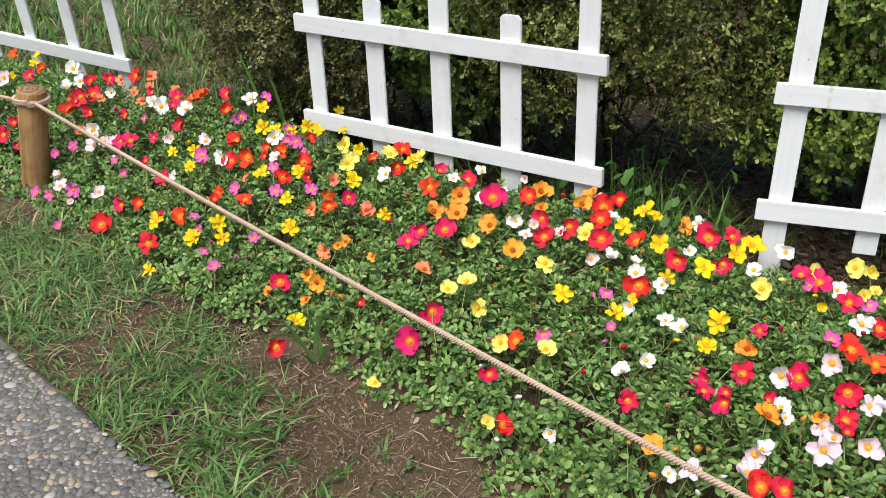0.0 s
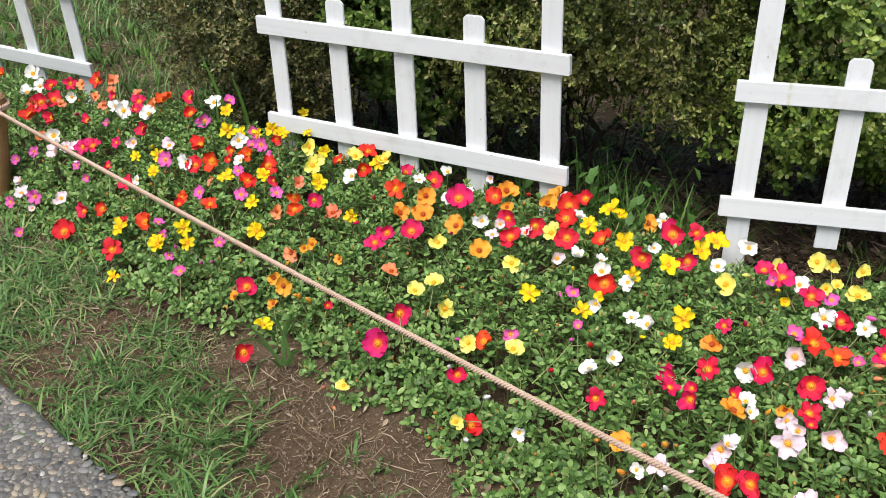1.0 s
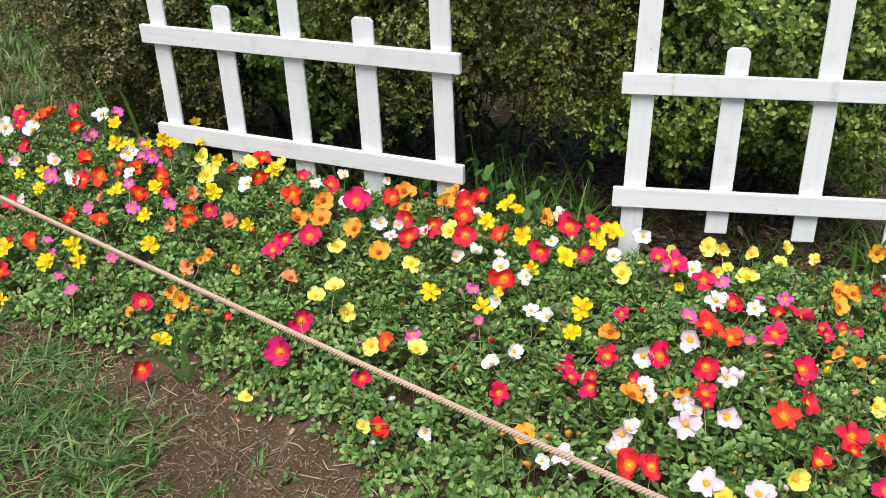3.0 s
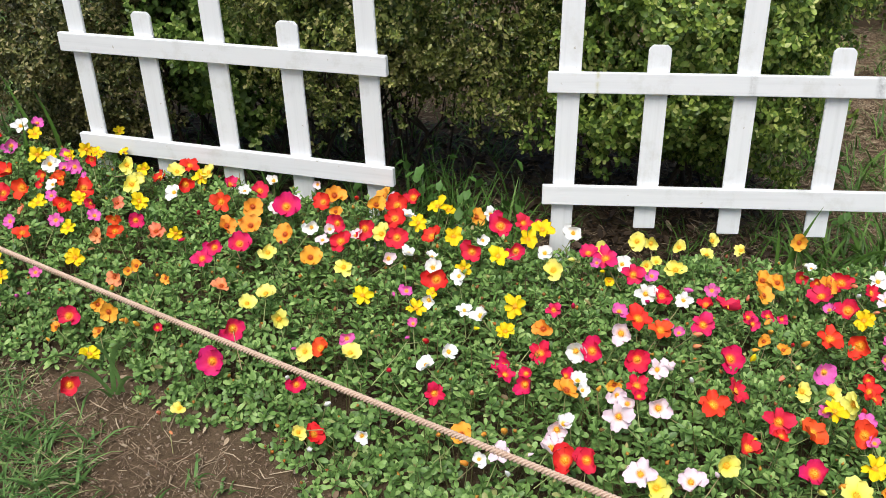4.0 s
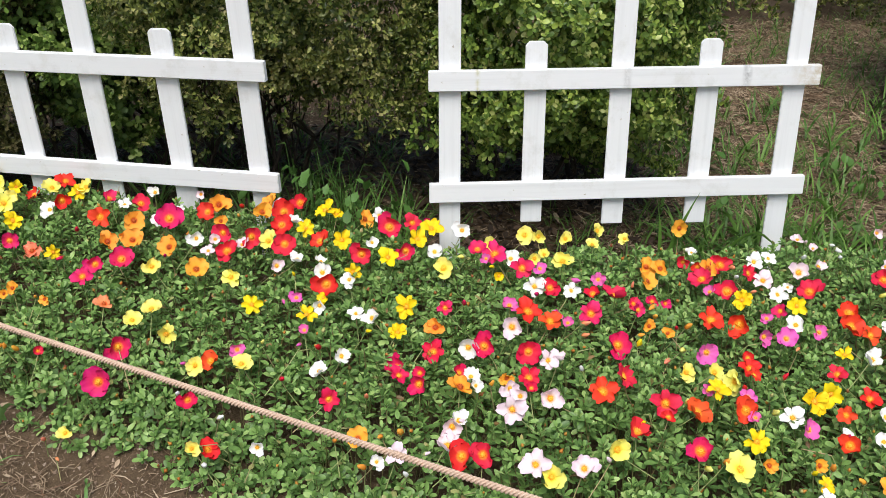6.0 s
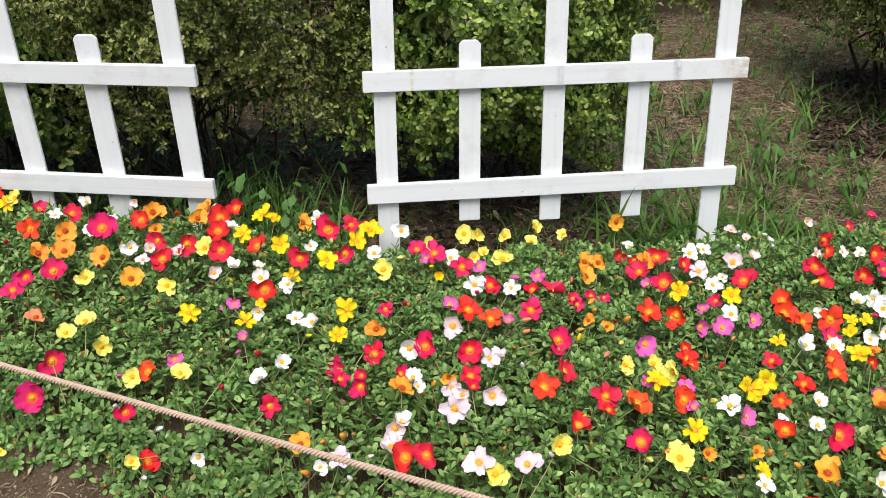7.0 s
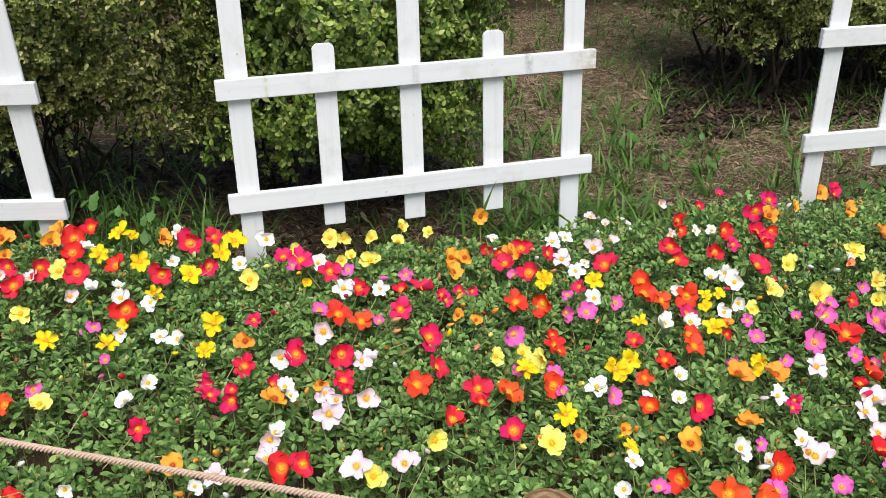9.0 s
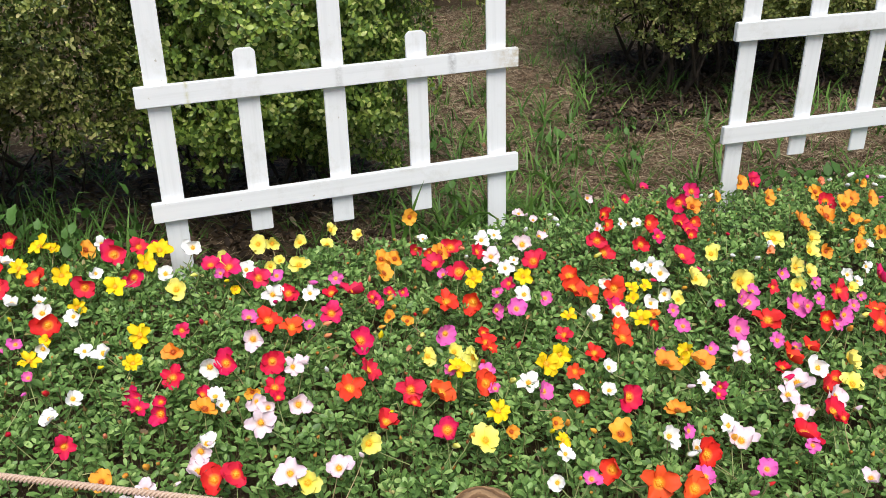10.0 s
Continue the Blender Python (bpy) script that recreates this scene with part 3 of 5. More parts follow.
# ---- hedge shrubs ----
def build_shrub(label, centre, half, low, high, leaf, width, leaves, count, material, trunks, seed, dip=0.25, p=3.2, girth=1.0, oval=False):
    """A clipped shrub: crown of leafy shoots over a few bare stems."""
    shrub = new("shrub")
    cx, cy = centre
    r = np.random.default_rng(seed)
    d = r.normal(0, 1, (count * 2, 3))
    d /= np.linalg.norm(d, axis=1, keepdims=True)
    d = d[d[:, 1] < 0.55][:count]
    k = (np.abs(d) ** p).sum(1) ** (-1 / p)
    depth = 1 - np.abs(r.normal(0, 0.11, len(d)))
    q = d * k[:, None] * depth[:, None]
    mid, tall = (low + high) / 2, (high - low) / 2
    pos = np.stack([cx + q[:, 0] * half[0], cy + q[:, 1] * half[1], mid + q[:, 2] * tall], 1)
    lump = waves(pos[:, 0] + 0.7 * pos[:, 2], pos[:, 2] * 1.3, seed, 11) * 0.06 + waves(pos[:, 0], pos[:, 2], seed + 1, 36) * 0.05
    pos += d * lump[:, None]
    keep = waves(pos[:, 0] * 1.0 + pos[:, 1], pos[:, 2], seed + 2, 19) < 0.4 - 0.4 * (pos[:, 2] < low + dip * tall)
    keep &= (pos[:, 2] < 0.86) | (r.uniform(0, 1, len(pos)) < 0.3)
    pos, d = pos[keep], d[keep]
    upper = pos[:, 2] > 0.86
    axes = d * [1, 1, 0.6] + [0, -0.1, 0.45] + r.normal(0, 0.35, d.shape)
    axes /= np.linalg.norm(axes, axis=1, keepdims=True)
    tier = [rosettes(oval_leaf_template(width * 1.1, 0.2, -0.15) if oval else round_leaf_template(width), pos[~upper], axes[~upper], leaves, leaf, (20, 95), 0.9)]
    tier.append(rosettes(small_leaf_template(width * 1.3), pos[upper], axes[upper], leaves, leaf * 1.7, (20, 95), 0.9))
    inner = r.uniform(0.5, 0.93, len(d))[:, None]
    deep = np.stack([np.full(len(d), cx), np.full(len(d), cy), np.full(len(d), mid)], 1)
    deep = deep + (pos - deep) * inner + r.normal(0, 0.015, pos.shape)
    v, polys = joined(tier + [rosettes(small_leaf_template(width * 1.1), deep, axes, 2, leaf * 1.5, (30, 110), 0.9)])
    crown = soup("crown", v, polys, material, shrub)
    tagged(crown, kind="stuff")
    base = np.stack([cx + r.uniform(-0.6, 0.6, trunks) * half[0], cy + r.uniform(-0.35, 0.4, trunks) * half[1], np.full(trunks, -0.02)], 1)
    for b in base:
        segs_p, segs_q, rad = [], [], []
        tips = [(b, r.uniform(0.004, 0.01) * girth)]
        for level in range(4):
            nxt = []
            for start, w in tips:
                for _ in range(1 if level == 0 else 2):
                    step = np.array([r.normal(0, 0.055), r.normal(0, 0.05), r.uniform(0.09, 0.19)])
                    end = start + step
                    segs_p.append(start), segs_q.append(end), rad.append(w)
                    nxt.append((end, w * 0.66))
            tips = nxt
        v, polys = stalks(np.array(segs_p), np.array(segs_q), np.array(rad), 6)
        soup("stem", v, polys, BARK, shrub)
    return tagged(shrub, label, "shrub", "clipped hedge shrubs")


build_shrub("olive-brown small-leaved clipped hedge shrub", (-1.38, 3.08), (0.4, 0.57), 0.06, 1.25, 0.0185, 0.5, 7, 12000, SHRUB_BROWN, 5, 11)
build_shrub("mid-green clipped hedge shrub with rounded leaves", (-0.92, 3.02), (0.30, 0.56), 0.20, 1.25, 0.024, 0.55, 7, 6000, SHRUB_MID, 10, 12, oval=True)
build_shrub("dark olive small-leaved clipped hedge shrub", (-0.385, 2.86), (0.44, 0.56), 0.28, 1.25, 0.0185, 0.52, 7, 12000, SHRUB_DARK, 18, 13, 0.4, p=5)
build_shrub("bright yellow-green clipped hedge shrub", (0.45, 2.72), (0.44, 0.52), 0.15, 1.25, 0.0225, 0.5, 7, 11500, SHRUB_BRIGHT, 16, 14, 0.15, oval=True)
build_shrub("olive-green leggy hedge shrub over bare stems", (2.56, 3.4), (0.64, 0.68), 0.26, 1.5, 0.023, 0.52, 7, 12500, SHRUB_OLIVE, 34, 15, 0.08, 5, 1.5)
build_shrub("olive-green hedge shrub leafy down to the ground", (3.25, 3.2), (0.62, 0.5), 0.04, 1.5, 0.024, 0.52, 7, 7500, SHRUB_OLIVE, 6, 17)
build_shrub("dark hedge shrub standing in the shade behind", (2.4, 5.35), (2.4, 0.7), 0.0, 1.4, 0.036, 0.5, 6, 7500, SHRUB_DARK, 6, 16, p=6)


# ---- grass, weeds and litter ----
def painted_shade(x, y):
    """The ground under the leggy shrub where shade is put into the litter's colour."""
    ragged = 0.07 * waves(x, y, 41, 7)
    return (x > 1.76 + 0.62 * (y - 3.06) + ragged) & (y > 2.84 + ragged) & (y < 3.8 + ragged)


def build_grass(name, label, roots, length, width, lean, droop, material=GRASS):
    k = len(roots)
    r3 = np.stack([roots[:, 0], roots[:, 1], ground_height(roots[:, 0], roots[:, 1]) - 0.004], 1)
    v, polys = blades(r3, rng.uniform(*length, k), rng.uniform(*width, k), rng.uniform(*lean, k), rng.uniform(0, 6.28, k), 4, droop)
    return tagged(soup(name, v, polys, material), label, "grass", kind="stuff")


def tufts(centres, each, spread):
    out = np.repeat(centres, each, 0)
    return out + rng.normal(0, spread, out.shape)


c = np.stack([rng.uniform(-3.2, -0.1, 6600), rng.uniform(0.9, 3.0, 6600)], 1)
d = into_bed(c[:, 0], c[:, 1])
off = c[:, 1] - path_edge(c[:, 0])
bare = 1.12 * np.exp(-(((c[:, 0] + 0.78) / 0.36) ** 2 + ((c[:, 1] - 1.38) / 0.17) ** 2)) + 0.45 * np.exp(-(((c[:, 0] + 1.1) / 0.26) ** 2 + ((c[:, 1] - 1.64) / 0.1) ** 2)) + 0.9 * np.exp(-(((c[:, 0] + 1.4) / 0.13) ** 2 + ((c[:, 1] - 1.67) / 0.06) ** 2))
c = c[(d < 0.0) & (off > -0.02) & (rng.uniform(0, 1, len(c)) < 0.8 - 0.8 * bare + 0.45 * waves(c[:, 0], c[:, 1], 31, 13) - 0.15 * smooth_step(-0.2, 0.0, d) - 0.85 * smooth_step(-0.17, -0.1, d) * smooth_step(-1.2, -1.0, c[:, 0]))]
build_grass("verge_grass", "green grass tufts between path and flower bed", tufts(c, 9, 0.019), (0.03, 0.12), (0.0022, 0.006), (0.3, 1.35), 1.6)
fine = np.repeat(c, 13, 0) + rng.normal(0, 0.035, (len(c) * 13, 2))
build_grass("fine_grass", "fine short grass in the verge", fine, (0.015, 0.07), (0.0013, 0.003), (0.1, 1.2), 1.2)
c = np.stack([rng.uniform(-4.2, -1.6, 900), rng.uniform(2.7, 6.0, 900)], 1)
build_grass("shaded_grass", "dark green grass beside the hedge", tufts(c, 8, 0.03), (0.03, 0.16), (0.003, 0.008), (0.1, 0.8), 1.0, LUSH)
c = np.stack([rng.uniform(-4.2, -1.6, 1200), rng.uniform(2.7, 6.0, 1200)], 1)
build_grass("rough_grass", "tall rough grass beside the hedge", tufts(c[waves(c[:, 0], c[:, 1], 35, 6) > -0.6], 10, 0.03), (0.03, 0.15), (0.003, 0.0075), (0.1, 0.8), 1.1)
c = np.stack([rng.uniform(-1.6, 3.6, 5200), rng.uniform(2.05, 5.0, 5200)], 1)
c = c[(rng.uniform(0, 1, len(c)) < 0.55 + 0.4 * waves(c[:, 0], c[:, 1], 33, 5)) & (c[:, 1] > bed_back(c[:, 0]) + 0.1) & (~painted_shade(c[:, 0], c[:, 1]) | (rng.uniform(0, 1, len(c)) < 0.25))]
build_grass("weedy_grass", "sparse grass on shaded litter behind the fence", tufts(c, 5, 0.014), (0.025, 0.13), (0.002, 0.0055), (0.1, 0.9), 1.0, LUSH)
c = np.concatenate([np.stack([rng.uniform(0.72, 3.0, 130), rng.uniform(2.06, 3.5, 130)], 1), np.stack([rng.uniform(0.72, 1.35, 60), rng.uniform(2.04, 2.4, 60)], 1)])
c = c[(waves(c[:, 0], c[:, 1], 36, 5) > -0.6) & (c[:, 1] > bed_back(c[:, 0]) + 0.07)]
build_grass("lush_grass", "lush bright green grass clumps behind the fence", tufts(c, 7, 0.014), (0.05, 0.19), (0.0035, 0.0095), (0.1, 0.8), 1.0, LUSH)
c = np.concatenate([np.stack([rng.uniform(-0.5, 0.02, 48), rng.uniform(2.14, 2.7, 48)], 1), np.stack([rng.uniform(-1.0, -0.4, 16), rng.uniform(2.5, 2.8, 16)], 1)])
build_grass("hedge_grass", "long grass in the gap of the hedge", tufts(c, 6, 0.014), (0.08, 0.24), (0.004, 0.008), (0.05, 0.6), 0.9, LUSH)


def build_litter(name, label, n, box, size, thick, keep=None):
    x, y = rng.uniform(box[0], box[1], n), rng.uniform(box[2], box[3], n)
    if keep is not None:
        m = keep(x, y)
        x, y = x[m], y[m]
    a = rng.uniform(0, 6.28, len(x))
    length = rng.uniform(*size, len(x))
    z = ground_height(x, y) + 0.003 + rng.uniform(0, 0.006, len(x))
    p = np.stack([x, y, z], 1)
    q = p + np.stack([np.cos(a) * length, np.sin(a) * length, rng.uniform(-0.004, 0.01, len(x))], 1)
    mid = (p + q) / 2 + rng.normal(0, 0.12, p.shape) * length[:, None] * [1, 1, 0.15]
    w = rng.uniform(*thick, len(x))
    side = np.stack([-np.sin(a) * w, np.cos(a) * w, rng.normal(0, 0.5, len(x)) * w], 1)
    v = np.stack([p - side, p + side, mid - side, mid + side, q - side * 0.6, q + side * 0.6], 1).reshape(-1, 3)
    polys = [(np.array([(0, 2, 3, 1), (2, 4, 5, 3)])[None] + 6 * np.arange(len(x))[:, None, None]).reshape(-1, 4)]
    return tagged(soup(name, v, polys, STRAW), label, "litter", kind="stuff")


# straw is kept sparse where the litter's dark colour stands for shade
build_litter("straw_litter", "dry straw and twigs lying on the soil", 70000, (-1.6, 3.8, 2.0, 5.0), (0.008, 0.045), (0.0005, 0.0012), lambda x, y: ~painted_shade(x, y))
build_litter("pale_litter", "pale dry straw and needles matted behind the fence", 80000, (0.5, 3.4, 2.0, 4.9), (0.008, 0.05), (0.0006, 0.0015), lambda x, y: ~painted_shade(x, y) | (rng.uniform(0, 1, len(x)) < 0.15))
build_litter("dry_thatch", "dry thatch among the grass beside the hedge", 17000, (-4.2, -1.5, 2.6, 4.5), (0.01, 0.06), (0.0005, 0.0013))
build_litter("dead_stems", "dead stems and straw along the bed's edge", 6500, (-2.6, 0.2, 1.1, 2.6), (0.015, 0.11), (0.0005, 0.0013), lambda x, y: (np.abs(into_bed(x, y) + 0.09) < 0.24 * rng.uniform(0, 1, len(x)) ** 1.5) & (y > path_edge(x) + 0.02))


def build_fallen(n, box, size, material=STRAW, label="brown fallen leaves on the ground", keep=None):
    """Fallen leaves: curled dry blades."""
    x, y = rng.uniform(box[0], box[1], n), rng.uniform(box[2], box[3], n)
    if keep is not None:
        m = keep(x, y)
        x, y = x[m], y[m]
        n = len(x)
    up = np.tile([[0, 0, 1.0]], (n, 1)) + rng.normal(0, 0.3, (n, 3))
    pos = np.stack([x, y, ground_height(x, y) + 0.008], 1)
    v, polys = stamped(leaf_template(0.45, 0.5, 0.3, 0.12), turned(up, rng.uniform(0, 6.28, n)), pos, rng.uniform(*size, (n, 1)))
    tagged(soup("fallen_leaves", v, polys, material), label, "litter", kind="stuff")


build_litter("fine_litter", "fine dry bits strewn on the verge's soil", 22000, (-2.6, 0.1, 1.1, 2.5), (0.004, 0.026), (0.0003, 0.0009), lambda x, y: (into_bed(x, y) < 0.02) & (y > path_edge(x) + 0.01))
build_fallen(800, (-1.5, 3.6, 2.1, 5.0), (0.015, 0.045))
build_fallen(45, (-1.9, -0.4, 1.2, 1.9), (0.012, 0.03))
# these dark leaves also paint the shade under hedge and leggy shrub
build_fallen(5200, (-1.5, 0.85, 2.3, 3.4), (0.02, 0.045), SHADE_LITTER, "dark fallen leaves under the hedge, shade in their colour")
build_fallen(24000, (1.6, 3.6, 2.7, 3.9), (0.014, 0.036), SHADE_LITTER, "dark fallen leaves under the leggy shrub, shade in their colour", painted_shade)


def build_crumbs(n, box, seed):
    """Clods and grit lying loose on the soil."""
    r = np.random.default_rng(seed)
    x, y = r.uniform(box[0], box[1], n), r.uniform(box[2], box[3], n)
    m = y > path_edge(x) + 0.02
    x, y = x[m], y[m]
    tv = np.array([(1, 0, 0), (0, 1, 0), (-1, 0, 0), (0, -1, 0), (0, 0, 0.9), (0, 0, -0.9)])
    tri = [(0, 1, 4), (1, 2, 4), (2, 3, 4), (3, 0, 4), (1, 0, 5), (2, 1, 5), (3, 2, 5), (0, 3, 5)]
    fr = turned(r.normal(0, 1, (len(x), 3)), r.uniform(0, 6, len(x)))
    size = np.minimum(0.0012 / r.uniform(0.08, 1, len(x)) ** 0.7, 0.006)[:, None] * r.uniform(0.6, 1.2, (len(x), 3))
    v, polys = stamped((tv, tri, []), fr, np.stack([x, y, ground_height(x, y) + 0.0005], 1), size)
    tagged(soup("soil_crumbs", v, polys, CRUMB, smooth=False), "small clods and grit on bare soil", "soil", kind="stuff")


build_crumbs(26000, (-2.3, 0.1, 1.15, 2.3), 71)
build_crumbs(7000, (-1.4, 3.2, 2.0, 4.2), 72)


def build_weed(x, y, height, leaf, n, seed):
    weed = new("weed")
    weed.location = (x, y, float(ground_height(np.array([x]), np.array([y]))[0]) - 0.004)
    r = np.random.default_rng(seed)
    az = np.arange(n) * 2.4 + r.uniform(0, 6)
    top = np.stack([np.cos(az) * r.uniform(0.3, 1, n) * height * 0.5, np.sin(az) * r.uniform(0.3, 1, n) * height * 0.5, r.uniform(0.45, 1, n) * height], 1)
    for i in range(n):
        v, polys = stalks(r.normal(0, 0.004, (1, 3)), top[i:i + 1], 0.0011)
        soup("stalk", v, polys, WEED, weed)
        el = r.uniform(-0.95, -0.1)
        dvec = np.array([[math.cos(az[i]) * math.cos(el), math.sin(az[i]) * math.cos(el), math.sin(el)]])
        upv = np.array([[-math.cos(az[i]) * math.sin(el), -math.sin(az[i]) * math.sin(el), math.cos(el)]]) + r.normal(0, 0.2, (1, 3))
        side = np.cross(upv, dvec)
        upv = np.cross(dvec, side)
        fr = np.stack([dvec, side / np.linalg.norm(side), upv / np.linalg.norm(upv)], 2)
        v, polys = stamped(leaf_template(0.66, 0.42, 0.25, -0.2), fr, top[i:i + 1], np.array([[leaf * r.uniform(0.7, 1.15)]]))
        soup("leaf", v, polys, WEED, weed)
    return tagged(weed, "broad-leaved green weed growing behind the fence", "weed", "broad-leaved weeds")


for i, (x, y, h, l) in enumerate([(-0.15, 2.2, 0.3, 0.055), (-0.06, 2.22, 0.24, 0.05), (-0.18, 2.16, 0.2, 0.05), (-0.1, 2.14, 0.2, 0.05), (-0.25, 2.3, 0.22, 0.05), (0.05, 2.14, 0.14, 0.04), (0.12, 2.2, 0.1, 0.035), (0.95, 2.45, 0.16, 0.05), (1.05, 2.9, 0.15, 0.06),
                                  (1.64, 2.53, 0.1, 0.055), (1.5, 2.6, 0.14, 0.05), (1.45, 2.75, 0.16, 0.05), (2.0, 2.2, 0.12, 0.06), (1.75, 2.75, 0.13, 0.045), (-1.75, 2.85, 0.2, 0.05), (0.8, 3.3, 0.2, 0.07), (-0.2, 2.17, 0.3, 0.052), (-0.13, 2.2, 0.27, 0.05), (-0.3, 2.24, 0.3, 0.05), (-0.07, 2.17, 0.23, 0.046), (-0.25, 2.21, 0.27, 0.05), (0.98, 2.12, 0.09, 0.035), (1.25, 2.3, 0.1, 0.05), (2.15, 2.15, 0.12, 0.07)]):
    build_weed(x, y, h * (1.15 if -0.35 < x < 0 else 0.85), l * 0.68, 11 + i % 4, 50 + i)


def build_clump(label, strands, material=LUSH):
    """A few broad grass blades, each from root through bend to tip."""
    clump = new("grass_clump")
    for root, bend, tip, w in strands:
        a, b, c = (np.array(p) for p in (root, bend, tip))
        t = np.linspace(0, 1, 9)[:, None]
        mid = a * (1 - t) ** 2 + 2 * b * t * (1 - t) + c * t * t
        run = np.gradient(mid, axis=0)
        side = np.cross(run, [0, 1.0, 0.5])
        side /= np.linalg.norm(side, axis=1, keepdims=True)
        half = w / 2 * np.minimum(1, (1 - t) * 2.4 + 0.03)
        fold = np.cross(run, side)
        fold /= np.linalg.norm(fold, axis=1, keepdims=True)
        v = np.stack([mid - side * half, mid + fold * half * 0.35, mid + side * half], 1).reshape(-1, 3)
        q = np.array([(3 * i + j, 3 * i + 3 + j, 3 * i + 4 + j, 3 * i + 1 + j) for i in range(8) for j in (0, 1)])
        soup("blade", v, [q], material, clump)
    return tagged(clump, label, "grass", "broad grass clumps")


def clump_at(x, y, n, length, label, seed, material=LUSH, low=(0.3, 0.6)):
    r = np.random.default_rng(seed)
    z = float(ground_height(np.array([x]), np.array([y]))[0]) - 0.005
    strands = []
    for _ in range(n):
        a, s = r.uniform(0, 6.28), r.uniform(0.5, 1.1) * length
        out = np.array([math.cos(a), math.sin(a), 0])
        root = np.array([x, y, z]) + r.normal(0, 0.006, 3) * [1, 1, 0]
        strands.append((root, root + out * s * 0.35 + [0, 0, s * (low[1] + 0.2)], root + out * s * r.uniform(0.6, 1.0) + [0, 0, s * r.uniform(*low)], r.uniform(0.0045, 0.008)))
    build_clump(label, strands, material)


for i, (x, y, n, length) in enumerate([(-1.1, 1.52, 11, 0.13), (-1.2, 1.56, 10, 0.12), (-0.86, 1.27, 9, 0.08), (-0.75, 1.27, 8, 0.07), (-0.69, 1.345, 9, 0.08), (-0.62, 1.32, 7, 0.06), (-0.62, 1.22, 8, 0.06), (-1.01, 1.43, 12, 0.13), (-0.91, 1.33, 11, 0.11), (-0.98, 1.32, 11, 0.12),
                                       (-1.28, 1.69, 9, 0.1), (-1.63, 1.82, 10, 0.1), (-1.06, 1.45, 12, 0.14), (-1.16, 1.40, 12, 0.13), (-1.34, 1.53, 11, 0.12), (-1.02, 1.28, 11, 0.12), (-0.78, 1.22, 9, 0.09)]):
    clump_at(x, y, n, length, "tufted green grass clump at the edge of the bed", 180 + i, GRASS, (0.05, 0.4))
for i, (x, y, n, length) in enumerate([(1.55, 2.35, 10, 0.16), (1.3, 2.45, 12, 0.14), (1.75, 2.3, 9, 0.15), (2.05, 2.6, 10, 0.16), (0.95, 2.3, 12, 0.14), (1.1, 2.2, 10, 0.13)]):
    clump_at(x, y, n, length, "lush green grass clump growing behind the fence", 90 + i)
build_clump("broad strap-like grass blades at the bed's front edge", [((-0.92, 1.6, 0.02), (-0.91, 1.59, 0.2), (-0.84, 1.55, 0.15), 0.011), ((-0.92, 1.59, 0.02), (-0.97, 1.57, 0.15), (-1.03, 1.54, 0.06), 0.011), ((-0.91, 1.59, 0.02), (-0.86, 1.56, 0.14), (-0.82, 1.53, 0.05), 0.01), ((-0.92, 1.58, 0.02), (-0.94, 1.53, 0.12), (-0.95, 1.48, 0.03), 0.01), ((-0.9, 1.6, 0.02), (-0.92, 1.58, 0.24), (-0.98, 1.52, 0.13), 0.009), ((-0.93, 1.6, 0.02), (-1.0, 1.58, 0.2), (-1.06, 1.54, 0.09), 0.009)], GRASS)
build_clump("long strap-like grass blades beside the picket panel", [((-2.25, 2.84, 0.03), (-2.27, 2.84, 0.25), (-2.41, 2.84, 0.52), 0.016), ((-2.27, 2.85, 0.03), (-2.3, 2.85, 0.25), (-2.33, 2.83, 0.4), 0.012), ((-2.22, 2.84, 0.03), (-2.2, 2.83, 0.2), (-2.1, 2.83, 0.3), 0.012)])
build_clump("dark strap-like grass blades in front of the hedge", [((-1.36, 2.52, 0.03), (-1.4, 2.52, 0.25), (-1.49, 2.52, 0.45), 0.015), ((-1.34, 2.53, 0.03), (-1.33, 2.53, 0.25), (-1.4, 2.5, 0.42), 0.013), ((-1.4, 2.44, 0.05), (-1.4, 2.43, 0.2), (-1.395, 2.42, 0.33), 0.013)])
build_clump("broad green grass blades in front of the picket panel", [((0.57, 1.965, 0.04), (0.6, 1.965, 0.2), (0.657, 1.965, 0.325), 0.014), ((0.585, 1.975, 0.04), (0.585, 1.99, 0.2), (0.57, 1.985, 0.26), 0.009), ((0.56, 1.97, 0.04), (0.6, 1.95, 0.2), (0.69, 1.93, 0.17), 0.008)])
build_clump("arching green grass blades beside the picket panel", [((0.7, 1.99, 0.03), (0.8, 1.985, 0.3), (0.885, 1.965, 0.15), 0.012), ((0.69, 2.0, 0.03), (0.66, 2.0, 0.17), (0.62, 1.97, 0.2), 0.007), ((0.72, 1.99, 0.03), (0.74, 1.99, 0.22), (0.79, 1.96, 0.12), 0.008), ((0.93, 1.98, 0.03), (0.93, 1.98, 0.2), (0.98, 1.96, 0.24), 0.009), ((0.95, 1.99, 0.03), (1.0, 1.98, 0.22), (1.06, 1.97, 0.16), 0.01), ((0.97, 2.0, 0.03), (0.99, 2.0, 0.18), (0.96, 1.98, 0.3), 0.008)])


